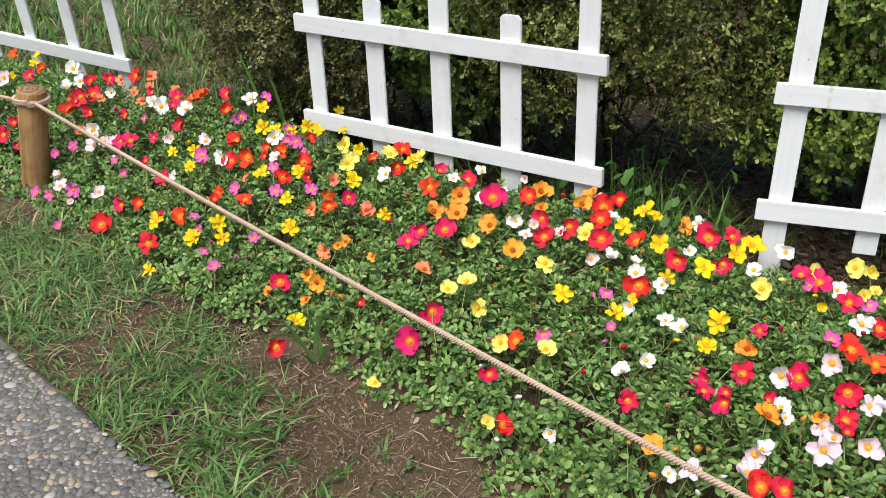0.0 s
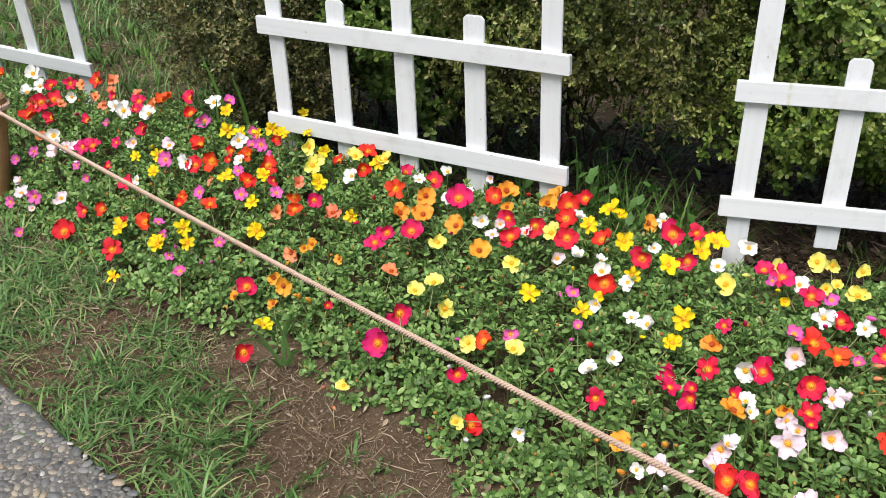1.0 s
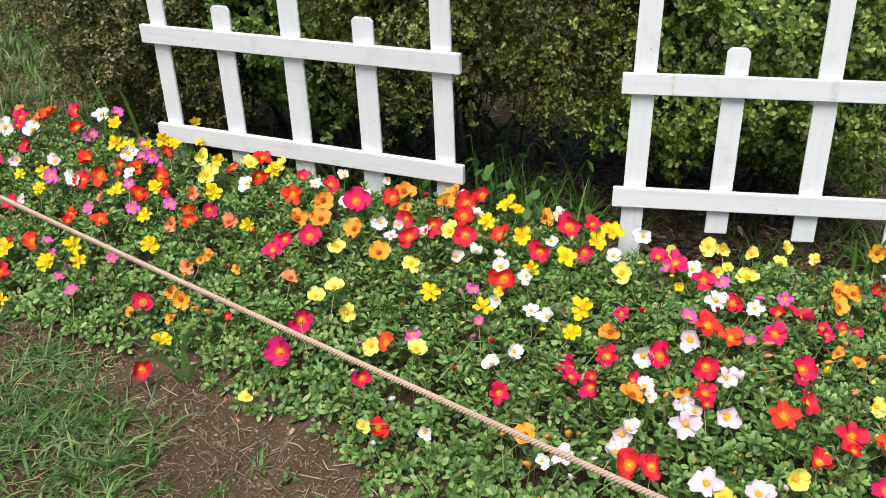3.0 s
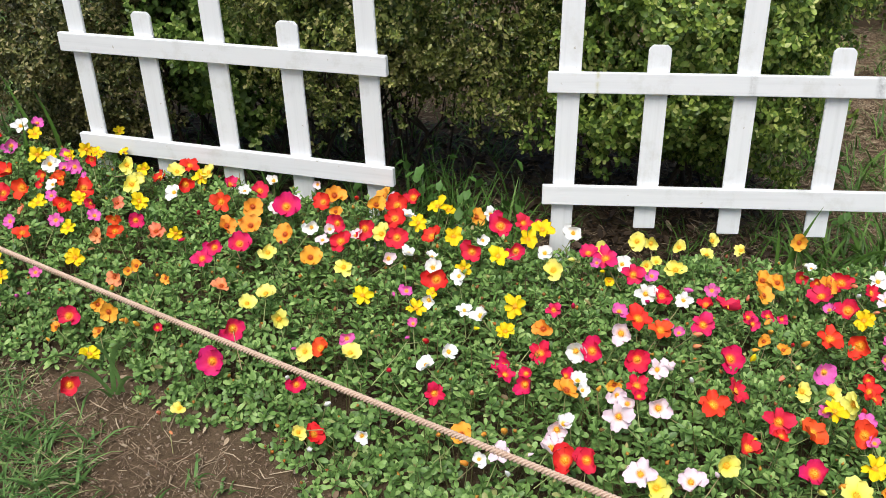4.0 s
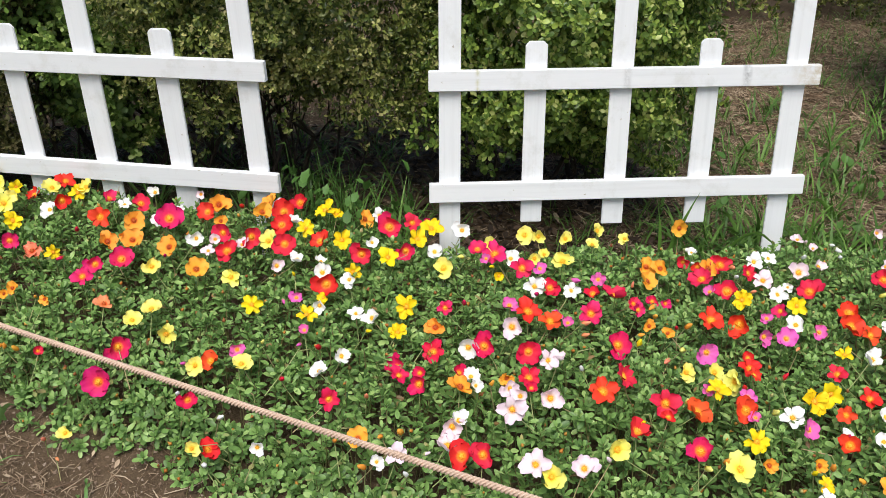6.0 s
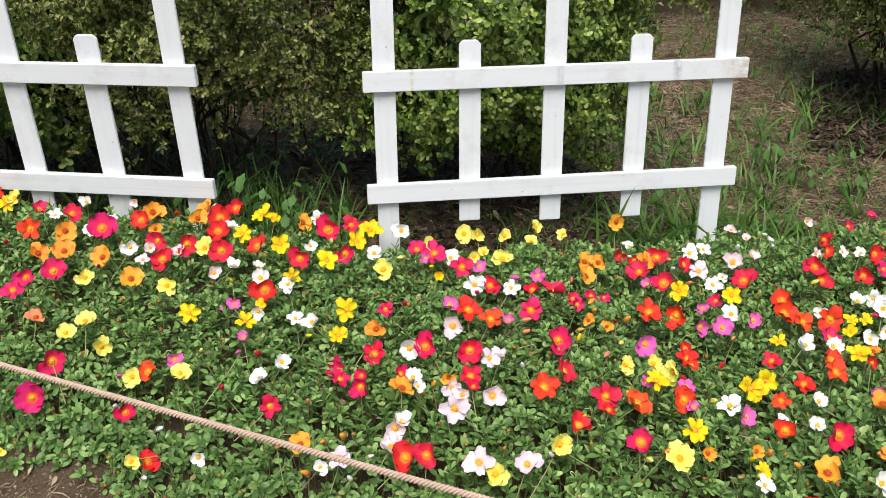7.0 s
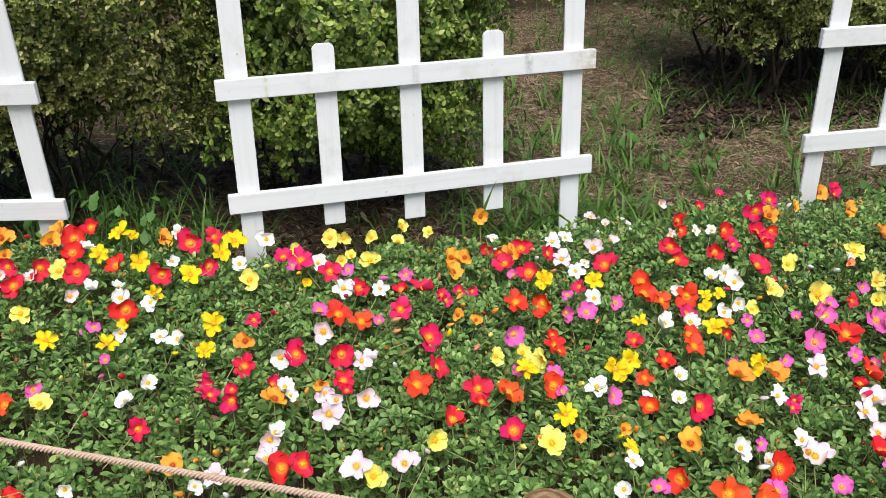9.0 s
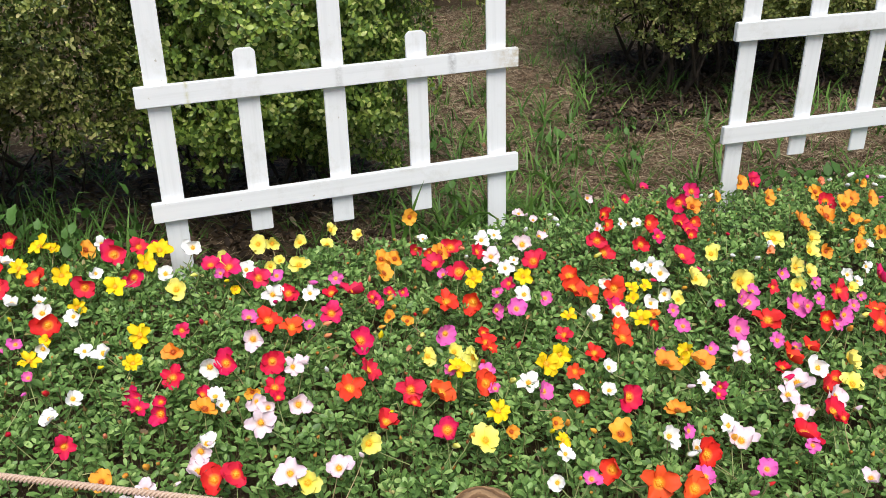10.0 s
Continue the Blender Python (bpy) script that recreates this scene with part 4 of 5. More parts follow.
# ---- the flower bed ----
def bloom_mesh(variant):
    """Five or six notched, ruffled petals round a throat; origin at the throat."""
    r = np.random.default_rng(100 + variant)
    count = 6 if variant in (2, 8) else 5
    cup = (0.75, 1.05, 0.6, 1.4, 0.85, 0.55, 0.95, 1.25, 0.75, 0.7)[variant]
    broad = (0.55, 0.58, 0.38, 0.56, 0.46, 0.53, 0.49, 0.57, 0.42, 0.57)[variant]
    bowl = variant in (0, 1, 3, 6, 7, 9)
    verts, faces = [], []
    rows, cols = 6, 7
    for pnum in range(count):
        az = 2 * math.pi * pnum / count + r.normal(0, 0.09)
        el = cup + r.normal(0, 0.36)
        size, wide = 0.0222 * r.uniform(0.82, 1.12), broad * r.uniform(0.85, 1.12)
        ruffle, twist_by = r.uniform(0, 6.28), r.normal(0, 0.18)
        dish = r.normal(0, 0.3)
        start = len(verts)
        for i in range(rows):
            s = i / (rows - 1)
            for j in range(cols):
                u = j / (cols - 1) * 2 - 1
                half = wide * size * (0.14 + 0.86 * math.sin(min(1.0, s / 0.78) * math.pi / 2) ** 1.2)
                along = s * (1 - s * s * (0.3 * u * u + 0.26 * u ** 4 + 0.13 * math.exp(-(u * 3.4) ** 2)))
                ang = el * (0.3 + 0.35 * along + dish * along) if bowl else el * (1 - 0.62 * along)
                out, up = size * along * math.cos(ang), size * along * math.sin(ang) * 0.8
                up += 0.0042 * u * u * s + 0.0021 * s * s * math.sin(u * 5.5 + ruffle) + twist_by * u * half + 0.0011 * s * (pnum % 3)
                y = u * half * (1 - 0.08 * s)
                x = 0.0012 + out
                verts.append((x * math.cos(az) - y * math.sin(az), x * math.sin(az) + y * math.cos(az), up))
        for i in range(rows - 1):
            for j in range(cols - 1):
                a = start + i * cols + j
                faces.append((a, a + 1, a + cols + 1, a + cols))
    return verts, faces


def stamen_mesh(material, scale):
    verts, faces = [], []
    for k in range(13):
        a, rad = k * 2.4, 0.00055 * math.sqrt(k) * 1.5
        x, y = rad * math.cos(a), rad * math.sin(a)
        top = (x * 1.3, y * 1.3, 0.0046 - 0.00012 * k)
        s = len(verts)
        for b in range(4):
            verts.append((x + 0.0003 * math.cos(b * 1.57), y + 0.0003 * math.sin(b * 1.57), 0.0))
        for b in range(4):
            verts.append((top[0] + 0.0007 * math.cos(b * 1.57), top[1] + 0.0007 * math.sin(b * 1.57), top[2]))
        verts.append((top[0], top[1], top[2] + 0.0008))
        for b in range(4):
            faces.append((s + b, s + (b + 1) % 4, s + 4 + (b + 1) % 4, s + 4 + b))
            faces.append((s + 4 + b, s + 4 + (b + 1) % 4, s + 8))
    # a low dome of pollen under the filaments
    base, n = len(verts), 10
    for rad, z in ((0.0036, 0.0006), (0.003, 0.0026), (0.0016, 0.004)):
        verts += [(rad * math.cos(2 * math.pi * j / n), rad * math.sin(2 * math.pi * j / n), z) for j in range(n)]
    for i in (0, 1):
        faces += [(base + i * n + j, base + i * n + (j + 1) % n, base + (i + 1) * n + (j + 1) % n, base + (i + 1) * n + j) for j in range(n)]
    faces.append(tuple(range(base + 2 * n, base + 3 * n)))
    me = bpy.data.meshes.new("flower_centre")
    me.from_pydata([(x * scale, y * scale, z * scale) for x, y, z in verts], [], faces)
    me.materials.append(material)
    return me


def furled_mesh(seed):
    """A closed bloom: petals wound to a blunt point over a green cup."""
    r = np.random.default_rng(seed)
    verts, faces = [], []
    profile = [(0.0, 0.003), (0.004, 0.0048), (0.009, 0.0058), (0.015, 0.0054), (0.021, 0.004), (0.026, 0.0015)]
    n = 12
    lean, wind = r.normal(0, 0.12, 2), r.uniform(0.5, 1.0)
    for i, (z, rad) in enumerate(profile):
        for j in range(n):
            a = 2 * math.pi * j / n + wind * i * 0.35
            rr = rad * (1 + 0.16 * math.sin(4 * 2 * math.pi * j / n)) * (1 + 0.06 * r.normal())
            verts.append((rr * math.cos(a) + lean[0] * z, rr * math.sin(a) + lean[1] * z, z))
    for i in range(len(profile) - 1):
        for j in range(n):
            faces.append((i * n + j, i * n + (j + 1) % n, (i + 1) * n + (j + 1) % n, (i + 1) * n + j))
    faces.append(tuple(range((len(profile) - 1) * n, len(profile) * n)))
    return verts, faces


def cup_mesh():
    """The green cup that holds a closed bloom: a bowl with pointed lobes."""
    verts, faces, n = [(0, 0, -0.003)], [], 10
    for z, rad in ((-0.0015, 0.003), (0.003, 0.0058)):
        verts += [(rad * math.cos(2 * math.pi * j / n), rad * math.sin(2 * math.pi * j / n), z) for j in range(n)]
    verts += [(0.0076 * math.cos(2 * math.pi * j / n), 0.0076 * math.sin(2 * math.pi * j / n), 0.0105 if j % 5 < 2 else 0.005) for j in range(n)]
    for j in range(n):
        k = (j + 1) % n
        faces.append((0, 1 + k, 1 + j))
        faces += [(1 + n * i + j, 1 + n * i + k, 1 + n * (i + 1) + k, 1 + n * (i + 1) + j) for i in (0, 1)]
    me = bpy.data.meshes.new("bud_cup")
    me.from_pydata(verts, [], faces)
    me.polygons.foreach_set("use_smooth", [True] * len(faces))
    me.materials.append(PALE_STALK)
    return me


SHAPES = [bloom_mesh(k) for k in range(10)] + [furled_mesh(k) for k in (131, 132, 133)]
CUP = cup_mesh()
BLOOM = {}
STAMENS, STAMENS_DARK = stamen_mesh(STAMEN, 1.15), stamen_mesh(STAMEN_DARK, 1.15)
FLOWERS = []          # colour, x, y, breadth
FORM = {"red": (0, 1, 4, 6, 9), "crimson": (0, 1, 6, 9, 4), "scarlet": (1, 4, 6, 4), "magenta": (0, 4, 6, 9, 4), "orchid": (5, 0, 9), "yellow": (2, 2, 8, 4), "lemon": (0, 1, 9, 3, 7), "orange": (0, 9, 1, 7), "apricot": (1, 3, 7), "white": (0, 4, 6, 3, 7), "blush": (4, 6, 0)}


def bloom_shape(colour, variant):
    if (colour, variant) not in BLOOM:
        v, f = SHAPES[variant]
        me = bpy.data.meshes.new("flower")
        me.from_pydata(v, [], f)
        me.polygons.foreach_set("use_smooth", [True] * len(f))
        me.materials.append(PETALS[colour])
        BLOOM[colour, variant] = me
    return BLOOM[colour, variant]


def blooms(colour, places):
    """Flowers of one colour; the narrow ones are half closed."""
    FLOWERS.extend((colour, x, y, breadth / 1000) for x, y, breadth in places)


# flowers by colour: place in the bed and breadth in millimetres, from west to east
blooms("white", [(-2.155, 2.686, 66), (-2.117, 2.394, 43), (-2.099, 2.555, 52), (-2.086, 2.609, 48), (-1.922, 2.521, 42), (-1.88, 2.331, 62), (-1.753, 2.48, 44), (-1.743, 2.23, 17), (-1.707, 2.444, 55), (-1.619, 2.431, 50), (-1.505, 2.11, 23), (-1.429, 2.48, 49), (-1.368, 2.139, 44), (-1.266, 2.258, 48), (-1.225, 2.163, 34), (-0.898, 2.103, 44), (-0.712, 2.06, 37), (-0.648, 2.106, 37), (-0.629, 1.998, 25), (-0.575, 2.018, 33), (-0.528, 1.902, 37), (-0.527, 1.506, 18), (-0.511, 2.019, 41), (-0.47, 1.364, 18), (-0.443, 1.419, 18), (-0.366, 1.346, 34), (-0.309, 1.925, 37), (-0.299, 1.758, 39), (-0.285, 1.902, 26), (-0.251, 1.615, 35), (-0.25, 1.427, 39), (-0.249, 1.75, 34)])
blooms("white", [(-0.245, 1.711, 46), (-0.21, 1.453, 39), (-0.19, 1.691, 36), (-0.179, 1.581, 32), (-0.153, 1.251, 28), (-0.147, 1.569, 41), (-0.136, 1.867, 31), (-0.113, 2.038, 36), (-0.102, 1.21, 16), (-0.009, 1.266, 40), (0.007, 1.872, 44), (0.026, 1.375, 38), (0.031, 1.347, 23), (0.034, 1.473, 47), (0.083, 1.975, 44), (0.178, 1.835, 42), (0.204, 1.692, 49), (0.235, 1.379, 15), (0.28, 1.671, 39), (0.493, 0.958, 34), (0.529, 1, 33), (0.566, 1.207, 42), (0.586, 1.841, 19), (0.591, 1.783, 13), (0.596, 1.818, 22), (0.638, 1.153, 25), (0.654, 1.699, 16), (0.693, 1.133, 34), (0.704, 1.501, 44), (0.714, 1.616, 41), (0.717, 0.927, 18), (0.717, 0.98, 40)])
blooms("white", [(0.724, 1.188, 35), (0.726, 1.772, 43), (0.745, 0.939, 32), (0.756, 1.655, 21), (0.763, 1.779, 36), (0.798, 1.371, 47), (0.829, 0.968, 39), (0.845, 1.35, 43), (0.848, 1.781, 19), (0.867, 1.089, 41), (0.895, 1.483, 33), (0.933, 1.365, 34), (0.935, 1.775, 17), (0.944, 1.848, 14), (0.945, 1.822, 20), (0.987, 1.394, 40), (0.99, 1.505, 41), (1.032, 1.516, 37), (1.033, 1.478, 47), (1.083, 1.725, 28), (1.089, 1.797, 15), (1.097, 1.049, 44), (1.12, 1.709, 26), (1.13, 1.434, 10), (1.209, 1.463, 16), (1.238, 1.414, 19), (1.308, 1.453, 22), (1.332, 1.748, 15), (1.339, 1.726, 15), (1.373, 1.246, 21), (1.375, 1.278, 27), (1.44, 1.292, 30)])
blooms("white", [(1.484, 1.388, 17), (1.521, 1.371, 26), (1.717, 1.715, 16), (1.73, 1.661, 19), (1.769, 1.703, 20), (1.809, 1.651, 16), (1.859, 1.685, 20)])
blooms("blush", [(-2.369, 2.608, 55), (-1.933, 2.208, 40), (-1.906, 2.166, 46), (-1.849, 2.282, 54), (-1.847, 2.118, 21), (-1.815, 2.284, 39), (-1.785, 2.283, 36), (-1.761, 2.136, 45), (-1.584, 2.259, 37), (-1.463, 2.234, 40), (-0.536, 2.083, 28), (-0.495, 1.842, 31), (-0.484, 1.881, 26), (-0.421, 1.842, 31), (-0.347, 2.018, 35), (-0.341, 1.745, 37), (-0.118, 1.248, 40), (-0.074, 1.229, 12), (-0.032, 1.231, 48), (-0.022, 1.258, 46), (0.002, 1.265, 14), (0.085, 1.273, 51), (0.092, 1.336, 36), (0.106, 1.155, 52), (0.107, 1.312, 35), (0.128, 1.532, 53), (0.158, 1.297, 50), (0.176, 1.41, 39), (0.182, 1.134, 44), (0.198, 1.416, 37), (0.224, 1.131, 13), (0.714, 1.69, 47)])
blooms("blush", [(0.802, 1.707, 54), (0.825, 0.927, 53), (0.833, 1.091, 17), (0.859, 1.73, 36), (0.874, 1.868, 26), (0.889, 1.858, 14), (0.895, 1.829, 23), (0.952, 0.766, 34), (0.961, 0.94, 38), (0.979, 0.994, 48), (0.985, 1.138, 48), (1.013, 1.72, 28), (1.028, 1.023, 54), (1.056, 0.962, 51), (1.067, 0.921, 15), (1.082, 1.887, 33)])
blooms("red", [(-2.22, 2.425, 48), (-2.045, 2.607, 44), (-2.018, 2.435, 61), (-2.016, 2.498, 58), (-1.979, 2.511, 58), (-1.925, 2.406, 56), (-1.889, 2.631, 55), (-1.694, 2.024, 57), (-1.664, 2.089, 50), (-1.593, 2.067, 49), (-1.592, 2.345, 52), (-1.537, 2.117, 49), (-1.512, 2.497, 50), (-1.505, 2.008, 35), (-1.502, 1.935, 62), (-1.476, 2.416, 52), (-1.344, 2.139, 47), (-1.268, 2.213, 41), (-1.256, 2.163, 22), (-1.142, 2.148, 55), (-1.098, 2.074, 27), (-1.006, 1.588, 54), (-0.952, 2.181, 45), (-0.843, 1.697, 21), (-0.812, 1.998, 17), (-0.674, 2.057, 45), (-0.511, 1.992, 41), (-0.467, 1.896, 44), (-0.452, 1.824, 53), (-0.432, 2.014, 19), (-0.402, 1.86, 46), (-0.336, 1.895, 49)])
blooms("red", [(-0.335, 1.97, 51), (-0.327, 1.816, 50), (-0.299, 2.02, 52), (-0.251, 1.492, 20), (-0.25, 1.839, 46), (-0.237, 1.67, 54), (-0.161, 1.809, 50), (-0.035, 2.009, 47), (-0.011, 1.206, 50), (0.024, 1.197, 46), (0.282, 1.186, 51), (0.301, 1.349, 55), (0.347, 1.218, 22), (0.355, 1.259, 52), (0.366, 1.631, 61), (0.4, 1.613, 29), (0.46, 1.512, 14), (0.559, 1.391, 25), (0.568, 1.792, 32), (0.583, 1.708, 52), (0.592, 1.764, 32), (0.593, 1.313, 16), (0.643, 1.762, 56), (0.703, 1.32, 37), (0.791, 1.625, 57), (0.794, 0.82, 12), (0.898, 1.299, 21), (0.963, 1.607, 53), (0.983, 1.669, 52), (1.05, 1.734, 31), (1.06, 0.988, 56), (1.06, 1.602, 46)])
blooms("red", [(1.067, 1.781, 37), (1.1, 1.005, 41), (1.108, 1.207, 61), (1.112, 1.512, 51), (1.136, 1.684, 40), (1.199, 1.307, 33), (1.237, 1.641, 29), (1.291, 1.1, 57), (1.301, 1.227, 49), (1.613, 1.608, 47)])
blooms("scarlet", [(-2.443, 2.776, 40), (-2.27, 2.678, 38), (-1.595, 2.492, 61), (-1.43, 1.991, 50), (-1.372, 2.243, 59), (-1.336, 2.005, 27), (-1.335, 2.027, 31), (-1.303, 2.161, 63), (-1.245, 1.995, 42), (-1.23, 2.204, 32), (-1.217, 2.202, 41), (-1.183, 2.079, 30), (-1.171, 2.072, 45), (-1.161, 2.278, 38), (-1.023, 2.012, 38), (-1.006, 1.962, 40), (-0.883, 2.207, 48), (-0.877, 2.138, 50), (-0.765, 2.032, 51), (-0.463, 1.386, 42), (-0.463, 1.53, 41), (0.17, 1.59, 59), (0.211, 1.556, 47), (0.253, 1.303, 56), (0.401, 1.229, 50), (0.49, 1.23, 48), (0.514, 1.291, 17), (0.534, 1.523, 53), (0.548, 1.336, 33), (0.552, 1.363, 40), (0.585, 0.943, 51), (0.592, 1.516, 60)])
blooms("scarlet", [(0.629, 1.125, 46), (0.639, 0.893, 61), (0.662, 1.205, 33), (0.681, 0.857, 51), (0.73, 1.249, 40), (0.742, 0.912, 53), (0.806, 1.273, 50), (0.809, 1.479, 57), (0.82, 1.313, 47), (0.833, 1.448, 44), (0.835, 1.536, 56), (0.895, 1.45, 55), (1.069, 1.092, 58), (1.121, 1.098, 43), (1.212, 1.16, 49), (1.319, 1.139, 43)])
blooms("magenta", [(-2.278, 2.624, 46), (-2.245, 2.398, 56), (-2.171, 2.356, 27), (-1.974, 2.609, 47), (-1.849, 2.425, 19), (-1.789, 2.374, 43), (-1.781, 2.527, 34), (-1.756, 2.279, 49), (-1.721, 2.273, 56), (-1.679, 2.492, 51), (-1.676, 2.452, 33), (-1.65, 2.281, 35), (-1.641, 2.204, 24), (-1.072, 1.786, 52), (-0.965, 1.995, 37), (-0.821, 1.895, 16), (-0.76, 1.807, 47), (-0.758, 2.101, 46), (-0.744, 1.86, 45), (-0.696, 1.581, 56), (-0.687, 1.861, 47), (-0.663, 1.637, 54), (-0.598, 1.984, 57), (-0.593, 1.862, 13), (-0.091, 1.973, 62), (-0.06, 1.864, 44), (0.004, 1.615, 33), (0.005, 2.022, 28), (0.046, 1.635, 17), (0.106, 1.871, 39), (0.142, 1.845, 57), (0.195, 1.787, 51)])
blooms("magenta", [(0.207, 1.664, 15), (0.299, 1.575, 52), (0.374, 1.133, 55), (0.399, 1.579, 26), (0.441, 1.616, 24), (0.469, 1.613, 22), (0.613, 1.64, 58), (0.629, 1.14, 21), (0.697, 1.556, 32), (0.854, 1.384, 48), (0.868, 1.046, 28), (0.886, 1.066, 28), (0.991, 1.457, 15), (1.112, 1.46, 18), (1.12, 1.621, 36), (1.158, 1.832, 27), (1.203, 1.615, 37), (1.235, 1.863, 27), (1.332, 1.787, 43), (1.427, 1.238, 56), (1.531, 1.79, 35)])
blooms("orchid", [(-1.993, 2.294, 30), (-1.983, 2.155, 29), (-1.927, 2.29, 33), (-1.926, 2.14, 36), (-1.857, 2.155, 46), (-1.815, 2.003, 27), (-1.747, 2.218, 28), (-1.723, 2.37, 25), (-1.697, 2.177, 24), (-1.445, 2.17, 42), (-1.416, 2.375, 44), (-1.385, 1.974, 31), (-1.381, 2.479, 38), (-1.36, 1.942, 21), (-1.33, 2.329, 27), (-1.316, 1.882, 21), (-1.298, 1.892, 15), (-1.284, 2.026, 33), (-1.268, 1.838, 32), (-1.242, 2.308, 33), (-1.221, 2.238, 32), (-1.217, 1.854, 17), (-1.208, 2.106, 34), (-1.194, 2.242, 38), (-1.184, 1.85, 14), (-1.181, 1.892, 32), (-1.168, 2.019, 38), (-1.151, 2.19, 31), (-1.072, 2.018, 35), (-0.516, 1.551, 12), (-0.41, 1.525, 27), (-0.326, 1.648, 12)])
blooms("orchid", [(-0.298, 1.64, 28), (-0.286, 1.501, 13), (-0.28, 1.538, 22), (0.119, 1.824, 21), (0.138, 1.618, 36), (0.231, 1.58, 23), (0.232, 1.77, 33), (0.244, 1.54, 23), (0.288, 1.712, 20), (0.349, 1.71, 32), (0.448, 1.301, 28), (0.488, 1.42, 43), (0.502, 1.213, 21), (0.512, 1.273, 34), (0.545, 0.941, 30), (0.576, 1.641, 25), (0.581, 1.178, 40), (0.625, 1.471, 36), (0.653, 1.525, 24), (0.661, 1.449, 40), (0.713, 0.872, 35), (0.741, 1.474, 32), (0.755, 0.813, 17), (0.756, 0.981, 28), (0.811, 0.844, 32), (0.851, 1.208, 29), (0.921, 0.864, 29), (0.944, 1.264, 31), (0.948, 1.178, 30), (0.966, 1.33, 29), (1.043, 1.217, 46), (1.068, 1.307, 25)])
blooms("orchid", [(1.09, 1.155, 33), (1.106, 1.12, 26), (1.121, 1.284, 42), (1.126, 1.317, 38), (1.154, 1.315, 30), (1.196, 1.229, 50), (1.21, 1.211, 23), (1.219, 1.136, 25), (1.239, 1.196, 15), (1.249, 1.224, 30), (1.253, 1.155, 35), (1.254, 1.343, 34), (1.284, 1.276, 29), (1.294, 1.172, 28), (1.333, 1.194, 21), (1.755, 1.572, 13), (1.839, 1.698, 17)])
blooms("yellow", [(-2.345, 2.772, 35), (-2.343, 2.621, 29), (-2.325, 2.712, 38), (-1.55, 2.202, 33), (-1.513, 2.23, 20), (-1.502, 1.99, 51), (-1.476, 2.188, 36), (-1.46, 2.127, 39), (-1.446, 1.83, 36), (-1.368, 2.424, 41), (-1.36, 1.919, 54), (-1.319, 2.311, 49), (-1.299, 1.945, 45), (-1.274, 2.297, 39), (-1.271, 1.9, 38), (-1.235, 2.085, 43), (-1.226, 2.305, 32), (-1.189, 2.32, 42), (-1.159, 2.307, 26), (-1.138, 2.293, 29), (-1.132, 2.093, 42), (-1.131, 2.422, 33), (-1.128, 1.99, 38), (-1.086, 1.907, 51), (-1.081, 2.301, 29), (-1.004, 2.216, 37), (-1.001, 1.692, 48), (-0.978, 2.074, 50), (-0.847, 1.918, 35), (-0.842, 2.157, 38), (-0.388, 1.637, 42), (-0.303, 1.714, 12)])
blooms("yellow", [(-0.283, 1.883, 41), (-0.277, 1.587, 41), (-0.244, 1.636, 21), (-0.239, 1.985, 51), (-0.214, 1.973, 27), (-0.203, 1.853, 46), (-0.182, 1.727, 36), (-0.161, 1.531, 13), (-0.103, 1.817, 48), (-0.099, 1.525, 40), (-0.074, 1.616, 49), (-0.029, 1.93, 48), (0.009, 1.981, 57), (0.13, 1.786, 15), (0.137, 1.752, 23), (0.305, 1.212, 12), (0.36, 1.443, 18), (0.462, 1.292, 45), (0.477, 1.15, 47), (0.539, 1.067, 14), (0.542, 1.034, 31), (0.627, 1.255, 57), (0.629, 1.597, 47), (0.663, 1.267, 47), (0.735, 1.567, 43), (0.753, 1.39, 33), (0.88, 1.175, 27), (0.887, 1.327, 43), (0.905, 1.191, 37), (0.912, 1.399, 25), (0.934, 1.44, 33), (0.962, 1.432, 33)])
blooms("lemon", [(-1.055, 2.237, 47), (-1.016, 2.146, 54), (-1.005, 2.173, 33), (-0.912, 2.19, 45), (-0.821, 2.162, 47), (-0.75, 1.498, 26), (-0.637, 1.676, 37), (-0.617, 1.829, 39), (-0.599, 1.693, 39), (-0.56, 1.62, 41), (-0.496, 1.54, 35), (-0.494, 1.401, 31), (-0.438, 1.739, 42), (-0.4, 1.494, 38), (-0.363, 1.833, 43), (-0.362, 1.521, 13), (0.019, 1.788, 48), (0.074, 1.837, 16), (0.129, 1.134, 48), (0.14, 1.9, 35), (0.228, 1.938, 41), (0.231, 1.827, 34), (0.239, 1.149, 44), (0.257, 1.846, 26), (0.258, 1.927, 38), (0.293, 1.811, 49), (0.322, 1.915, 35), (0.37, 1.092, 17), (0.381, 1.889, 32), (0.397, 1.263, 15), (0.409, 1.957, 33), (0.423, 1.348, 37)])
blooms("lemon", [(0.424, 1.086, 47), (0.449, 1.437, 20), (0.466, 1.915, 33), (0.479, 1.352, 37), (0.508, 1.319, 46), (0.538, 1.223, 19), (0.643, 1.046, 12), (0.933, 1.594, 18), (0.998, 1.36, 32), (1.078, 1.415, 57), (1.1, 1.277, 15), (1.118, 0.982, 46), (1.151, 1.354, 64), (1.165, 1.041, 52), (1.178, 1.492, 43), (1.254, 1.291, 39), (1.282, 1.139, 18), (1.299, 1.353, 40), (1.306, 1.318, 32), (1.335, 1.224, 26), (1.345, 1.483, 53), (1.372, 1.394, 44), (1.421, 1.444, 45), (1.528, 1.337, 20)])
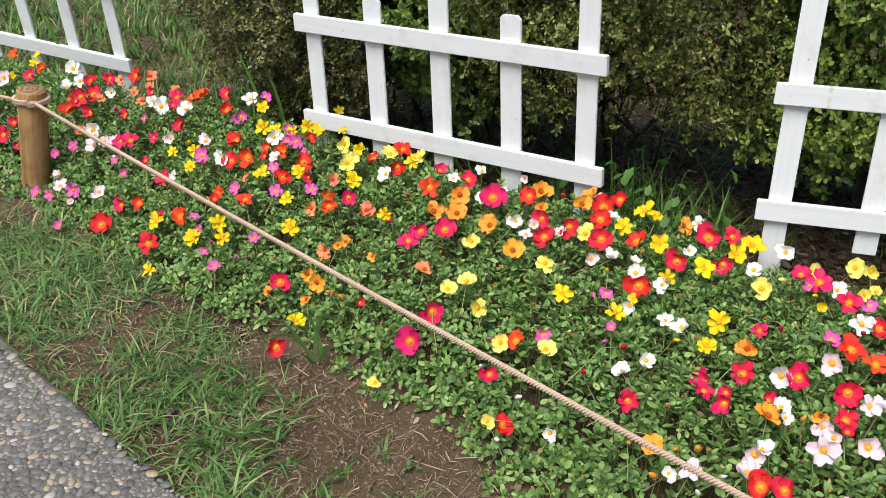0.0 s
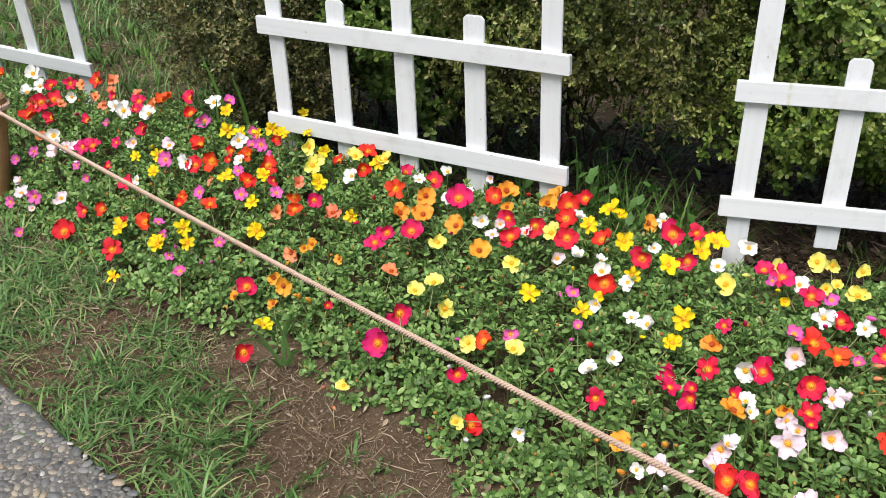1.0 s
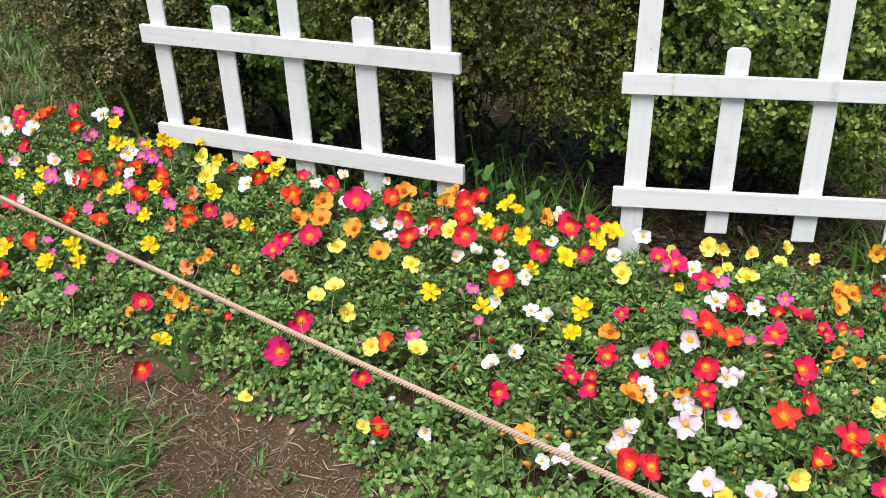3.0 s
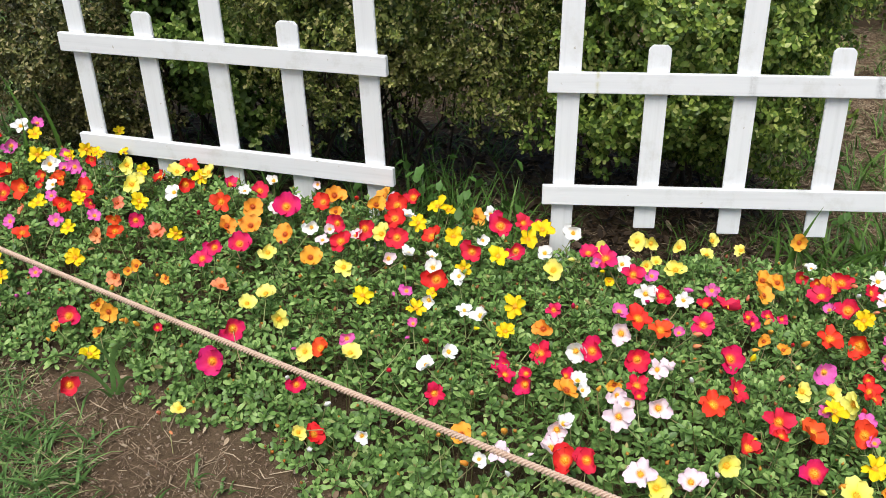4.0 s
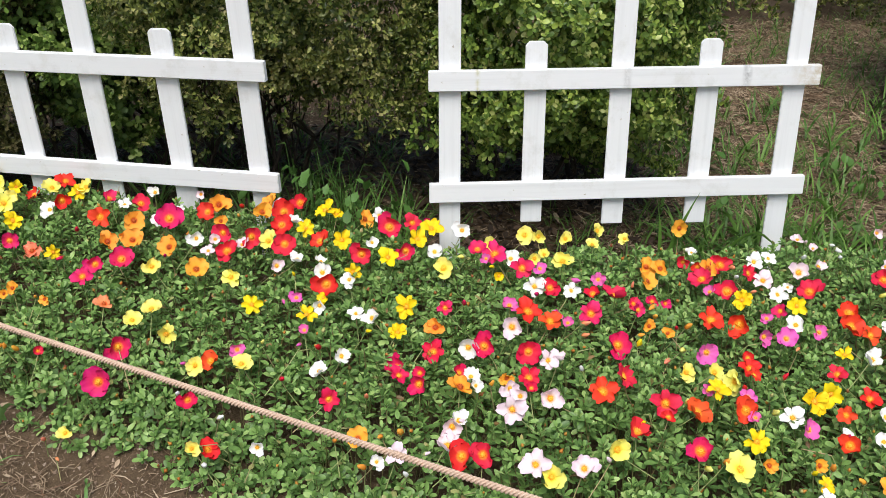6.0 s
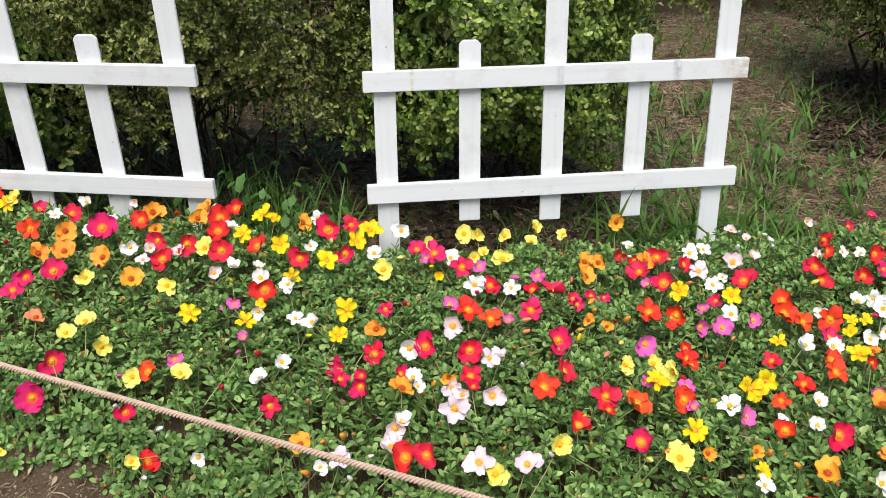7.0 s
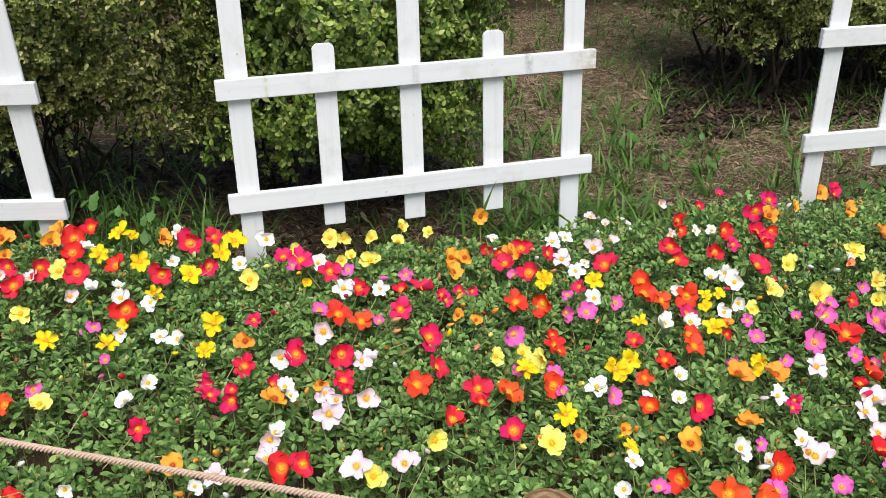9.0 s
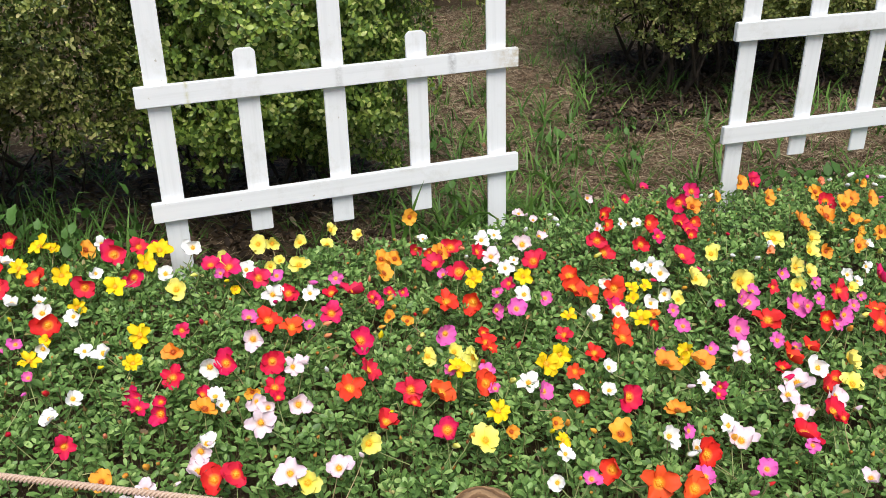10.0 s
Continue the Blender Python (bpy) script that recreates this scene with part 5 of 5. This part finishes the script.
blooms("orange", [(-1.103, 1.736, 11), (-1.097, 1.766, 22), (-1.009, 1.801, 36), (-0.99, 1.741, 30), (-0.983, 1.83, 19), (-0.977, 1.779, 41), (-0.949, 1.859, 22), (-0.931, 1.747, 16), (-0.929, 1.86, 25), (-0.924, 1.739, 16), (-0.893, 1.725, 18), (-0.867, 1.81, 13), (-0.844, 1.798, 21), (-0.732, 1.938, 46), (-0.694, 1.948, 24), (-0.683, 2.004, 47), (-0.672, 1.922, 46), (-0.586, 1.885, 45), (-0.516, 1.788, 45), (-0.488, 2.018, 50), (-0.477, 1.947, 29), (-0.386, 1.981, 46), (-0.367, 2.026, 55), (-0.226, 1.307, 15), (-0.184, 1.292, 36), (-0.173, 1.246, 20), (-0.149, 1.996, 43), (-0.142, 1.28, 16), (-0.108, 1.272, 20), (-0.023, 1.543, 43), (0.001, 1.341, 48), (0.058, 1.348, 15)])
blooms("orange", [(0.089, 1.357, 23), (0.368, 1.478, 14), (0.403, 1.098, 16), (0.407, 1.524, 23), (0.428, 1.558, 17), (0.432, 1.484, 23), (0.443, 1.598, 19), (0.456, 1.705, 46), (0.474, 1.769, 44), (0.476, 1.093, 26), (0.476, 1.508, 19), (0.499, 1.747, 39), (0.528, 0.947, 11), (0.556, 1.083, 24), (0.574, 1.072, 18), (0.607, 1.033, 16), (0.611, 1.751, 47), (0.611, 1.95, 40), (0.641, 1.01, 48), (0.766, 1.026, 45), (0.814, 0.936, 20), (0.836, 1.165, 51), (0.899, 1.14, 51), (0.922, 1.333, 24), (1.039, 1.4, 15), (1.116, 1.412, 16), (1.229, 1.113, 20), (1.271, 1.698, 44), (1.359, 1.721, 27), (1.417, 1.389, 36), (1.466, 1.528, 50), (1.478, 1.778, 44)])
blooms("orange", [(1.493, 1.685, 43), (1.498, 1.373, 40), (1.53, 1.457, 15), (1.54, 1.702, 16), (1.548, 1.535, 60), (1.555, 1.431, 29), (1.573, 1.404, 15), (1.591, 1.491, 39), (1.607, 1.417, 38), (1.614, 1.478, 18), (1.623, 1.658, 44), (1.63, 1.564, 49), (1.68, 1.59, 41), (1.727, 1.576, 44), (1.779, 1.674, 16), (1.79, 1.666, 23)])
blooms("apricot", [(-2.039, 2.489, 43), (-1.945, 2.488, 34), (-1.929, 2.6, 35), (-1.926, 2.334, 44), (-1.84, 2.519, 34), (-1.837, 2.624, 43), (-1.803, 2.554, 38), (-1.788, 2.471, 41), (-1.713, 2.552, 34), (-1.632, 2.487, 40), (-1.265, 2.058, 21), (-1.052, 1.962, 37), (-1.035, 2.079, 35), (-0.979, 1.849, 41), (-0.9, 1.941, 44), (-0.789, 1.493, 14), (-0.757, 1.445, 12), (-0.703, 1.73, 40), (-0.166, 1.353, 15), (0.263, 1.499, 18), (0.271, 1.541, 18), (0.409, 1.4, 18), (0.413, 1.67, 12), (0.663, 1.751, 19), (0.666, 1.64, 13), (0.678, 1.424, 12), (1.19, 0.987, 33), (1.297, 1.436, 22), (1.691, 1.717, 26)])
blooms("crimson", [(-0.508, 1.488, 37), (-0.323, 1.436, 17), (-0.235, 1.372, 42), (-0.108, 1.415, 45), (-0.107, 1.38, 40), (-0.071, 1.354, 44), (-0.066, 1.395, 25), (-0.036, 1.448, 46), (0.005, 1.391, 36), (0.063, 1.466, 51), (0.129, 1.356, 45), (0.13, 1.331, 21), (0.146, 1.448, 44), (0.236, 1.679, 44), (0.321, 1.645, 39), (0.324, 1.458, 54), (0.691, 1.724, 42), (0.716, 1.105, 52), (0.93, 0.893, 58), (1.01, 1.042, 20), (1.027, 0.932, 48), (1.033, 0.911, 22), (1.037, 1.075, 34), (1.187, 1.583, 36), (1.199, 1.646, 54), (1.259, 1.739, 56), (1.264, 1.551, 14), (1.502, 1.757, 44), (1.767, 1.599, 16)])

# plants: each takes the ground nearest to its root
ROOTS = []
for i in range(15):
    for j, d in enumerate((0.18, 0.5, 0.82)):
        x = -3.0 + 0.36 * i + 0.12 * (j % 2) + random.uniform(-0.06, 0.06)
        y = 1.008 - 0.6225 * x + (d + (-0.12 if x < -1.6 and j == 0 else 0)) * 1.178 + random.uniform(-0.05, 0.05)
        if y < bed_back(np.array(x)) + 0.05 and y > 0.5 and x < 2.5:
            ROOTS.append((x, y))
ROOT_XY = np.array(ROOTS)


def owner(x, y):
    return np.argmin((np.asarray(x)[..., None] - ROOT_XY[:, 0]) ** 2 + (np.asarray(y)[..., None] - ROOT_XY[:, 1]) ** 2, axis=-1)


def build_bed():
    gx, gy = np.meshgrid(np.arange(-3.2, 2.6, 0.026), np.arange(0.55, 3.3, 0.026))
    x = (gx + rng.uniform(-0.011, 0.011, gx.shape)).ravel()
    y = (gy + rng.uniform(-0.011, 0.011, gy.shape)).ravel()
    d = into_bed(x, y)
    ragged = 0.035 * waves(x, y, 21, 9) + 0.02 * waves(x, y, 22, 30)
    m = (d + ragged > -0.01) & (y + ragged < bed_back(x) + 0.02) & (y + 2 * ragged > 0.74) & (x + 2 * ragged < 2.45) & (x - 2 * ragged > -3.05)
    thin = smooth_step(-0.12, 0.06, y - bed_back(x) + 0.5 * ragged) * 0.6
    m &= rng.uniform(0, 1, len(x)) > thin
    # straggling shoots over bare soil
    sparse = smooth_step(-1.25, -1.1, x) * (1 - smooth_step(-0.5, -0.4, x))
    m &= rng.uniform(0, 1, len(x)) > 0.55 * sparse * (1 - smooth_step(0.0, 0.08, d + ragged))
    x, y, d = x[m], y[m], d[m]
    # the front slope is leafy down to the soil
    slope = (d > 0.07) & (d < 0.2) & (rng.uniform(0, 1, len(d)) < 0.6)
    x, y = (np.concatenate([q, q[slope] + rng.uniform(-0.013, 0.013, slope.sum())]) for q in (x, y))
    d = into_bed(x, y)
    h = bed_height(x, y)
    h[-slope.sum():] *= rng.uniform(0.3, 0.7, slope.sum())
    h = h * (1 - 0.35 * smooth_step(-0.1, 0.05, y - bed_back(x)))
    z = h + 0.012 * waves(x, y, 23, 14) + 0.013 * waves(x, y, 24, 45) + 0.012 * waves(x, y, 25, 100) - 0.038 * smooth_step(0.15, 0.7, waves(x, y, 26, 62)) + rng.normal(0, 0.007, len(x)) - 0.02
    tips = np.stack([x, y, np.maximum(z, 0.015)], 1)
    axes = np.stack([rng.normal(0, 0.3, len(x)), rng.normal(-0.12, 0.3, len(x)) - 0.6 * (1 - smooth_step(0.02, 0.3, d)), np.ones(len(x))], 1)
    axes /= np.linalg.norm(axes, axis=1, keepdims=True)
    own = owner(x, y)
    full, slim = oval_leaf_template(0.41), oval_leaf_template(0.43)
    plants = []
    for i, (rx, ry) in enumerate(ROOTS):
        sel = own == i
        plant = new("portulaca_plant")
        plant.location = (rx, ry, 0.0)
        shift = np.array([rx, ry, 0.0])
        plants.append(plant)
        if not sel.any():
            continue
        t, a = tips[sel] - shift, axes[sel]
        pieces = [rosettes(full, t, a, 9, 0.0235, (12, 86), 0.6)]
        low = t - a * rng.uniform(0.018, 0.035, (len(t), 1)) + rng.normal(0, 0.006, t.shape)
        pieces.append(rosettes(slim, low[low[:, 2] > 0.012], a[low[:, 2] > 0.012], 5, 0.025, (55, 100), 0.5))
        low2 = t - a * rng.uniform(0.045, 0.07, (len(t), 1)) + rng.normal(0, 0.008, t.shape)
        ok = low2[:, 2] > 0.015
        if ok.any():
            pieces.append(rosettes(slim, low2[ok], a[ok], 3, 0.027, (60, 100), 0.5))
        v, polys = joined(pieces)
        tagged(soup("foliage", v, polys, FOLIAGE, plant), kind="stuff")
        foot = np.stack([t[:, 0] * 0.9, t[:, 1] * 0.9, np.maximum(t[:, 2] - 0.11, -0.01)], 1) + rng.normal(0, 0.012, t.shape)
        v, polys = stalks(foot, t, 0.0011)
        tagged(soup("stem_tangle", v, polys, STEM, plant), kind="stuff")
        # long pale stalks that arch over the leaves
        nl = max(2, len(t) // 40)
        pick = rng.choice(len(t), nl)
        run = rng.normal(0, 0.016, (nl, 3)) * [1, 1, 0]
        p0 = t[pick] - [0, 0, 0.02]
        p1, p2 = p0 + run * 0.6 + [0, 0, 0.028], p0 + run * 1.7 + np.array([0, 0, 0.036]) + rng.normal(0, 0.006, (nl, 3))
        v, polys = joined([stalks(p0, p1, 0.0014), stalks(p1, p2, 0.0013)])
        tagged(soup("stalk_tangle", v, polys, PALE_STALK, plant), kind="stuff")
        # closed buds and withered heads among the leaves
        nb = max(3, len(t) // 6)
        pick = rng.choice(len(t), nb)
        bud = np.array([(0, 0, 0), (0.5, 0, 0.45), (0, 0.5, 0.45), (-0.5, 0, 0.45), (0, -0.5, 0.45), (0, 0, 1.35)])
        tri = [(0, 2, 1), (0, 3, 2), (0, 4, 3), (0, 1, 4), (1, 2, 5), (2, 3, 5), (3, 4, 5), (4, 1, 5)]
        ax = a[pick] + rng.normal(0, 0.5, (nb, 3))
        v, polys = stamped((bud, tri, []), turned(ax, rng.uniform(0, 6, nb)), t[pick] + [0, 0, 0.006], rng.uniform(0.005, 0.0105, (nb, 1)))
        tagged(soup("bud_scatter", v, polys, BUD, plant), kind="stuff")
    for _ in range(110):
        x, y = random.uniform(1.35, 2.4), random.uniform(0.8, 1.75)
        if all((x - f[1]) ** 2 + (y - f[2]) ** 2 > 0.003 for f in FLOWERS) and x > 1.3 + 0.62 * (y - 0.8) + 0.1:
            FLOWERS.append((random.choice(sorted(PETALS)), x, y, random.uniform(0.03, 0.042)))
    colours = {}
    for colour, x, y, breadth in FLOWERS:
        i = int(owner(x, y))
        plant = plants[i]
        colours.setdefault(i, []).append(colour)
        closed = breadth < 0.021
        ob = new("flower_bud" if closed else "flower", bloom_shape(colour, random.choice((10, 11, 12) if closed else FORM[colour] if breadth > 0.027 else (3, 7, 1))))
        ob.parent = plant
        z = float(bed_height(np.array(x), np.array(y))) + 0.013 + random.uniform(-0.004, 0.006)
        s = breadth / (0.0225 if closed else 0.0388 if breadth > 0.027 else 0.033) * random.uniform(0.97, 1.05)
        tilt = random.gauss(35 + 10 * smooth_step(1.3, 2.1, math.hypot(x, y)), 16)
        ob.matrix_basis = pose(x - plant.location.x, y - plant.location.y, z) @ pose(0, 0, 0, tilt, random.gauss(0, 45 if closed else 16), 0) @ pose(0, 0, 0, 0, 0, random.uniform(0, 360)) @ Matrix.Scale(s, 4)
        core = new("bud_cup", CUP) if closed else new("flower_centre", STAMENS_DARK if colour in ("orange", "apricot") else STAMENS)
        core.parent = ob
    stalk = {}
    for colour, x, y, breadth in FLOWERS:
        i = int(owner(x, y))
        z = float(bed_height(np.array(x), np.array(y))) + 0.011
        stalk.setdefault(i, []).append((x - ROOTS[i][0], y - ROOTS[i][1], z))
    for i, tops in stalk.items():
        q = np.array(tops)
        bend = rng.normal(0, 0.02, q.shape) * [1, 1, 0]
        v, polys = joined([stalks(q + bend * 1.6 - [0, 0, 0.06], q + bend * 0.5 - [0, 0, 0.022], 0.0013), stalks(q + bend * 0.5 - [0, 0, 0.022], q, 0.0012)])
        tagged(soup("stalk_tangle", v, polys, PALE_STALK, plants[i]), kind="stuff")
    for i, plant in enumerate(plants):
        seen = sorted(set(colours.get(i, [])), key=colours.get(i, []).count, reverse=True)[:3]
        words = " and ".join(seen) + " flowers" if seen else "few buds"
        tagged(plant, "low spreading green portulaca plant with " + words, "flowering plant", "portulaca plants of the bed")
    for plant in plants:
        if not plant.children:
            bpy.data.objects.remove(plant)


build_bed()
build_path()
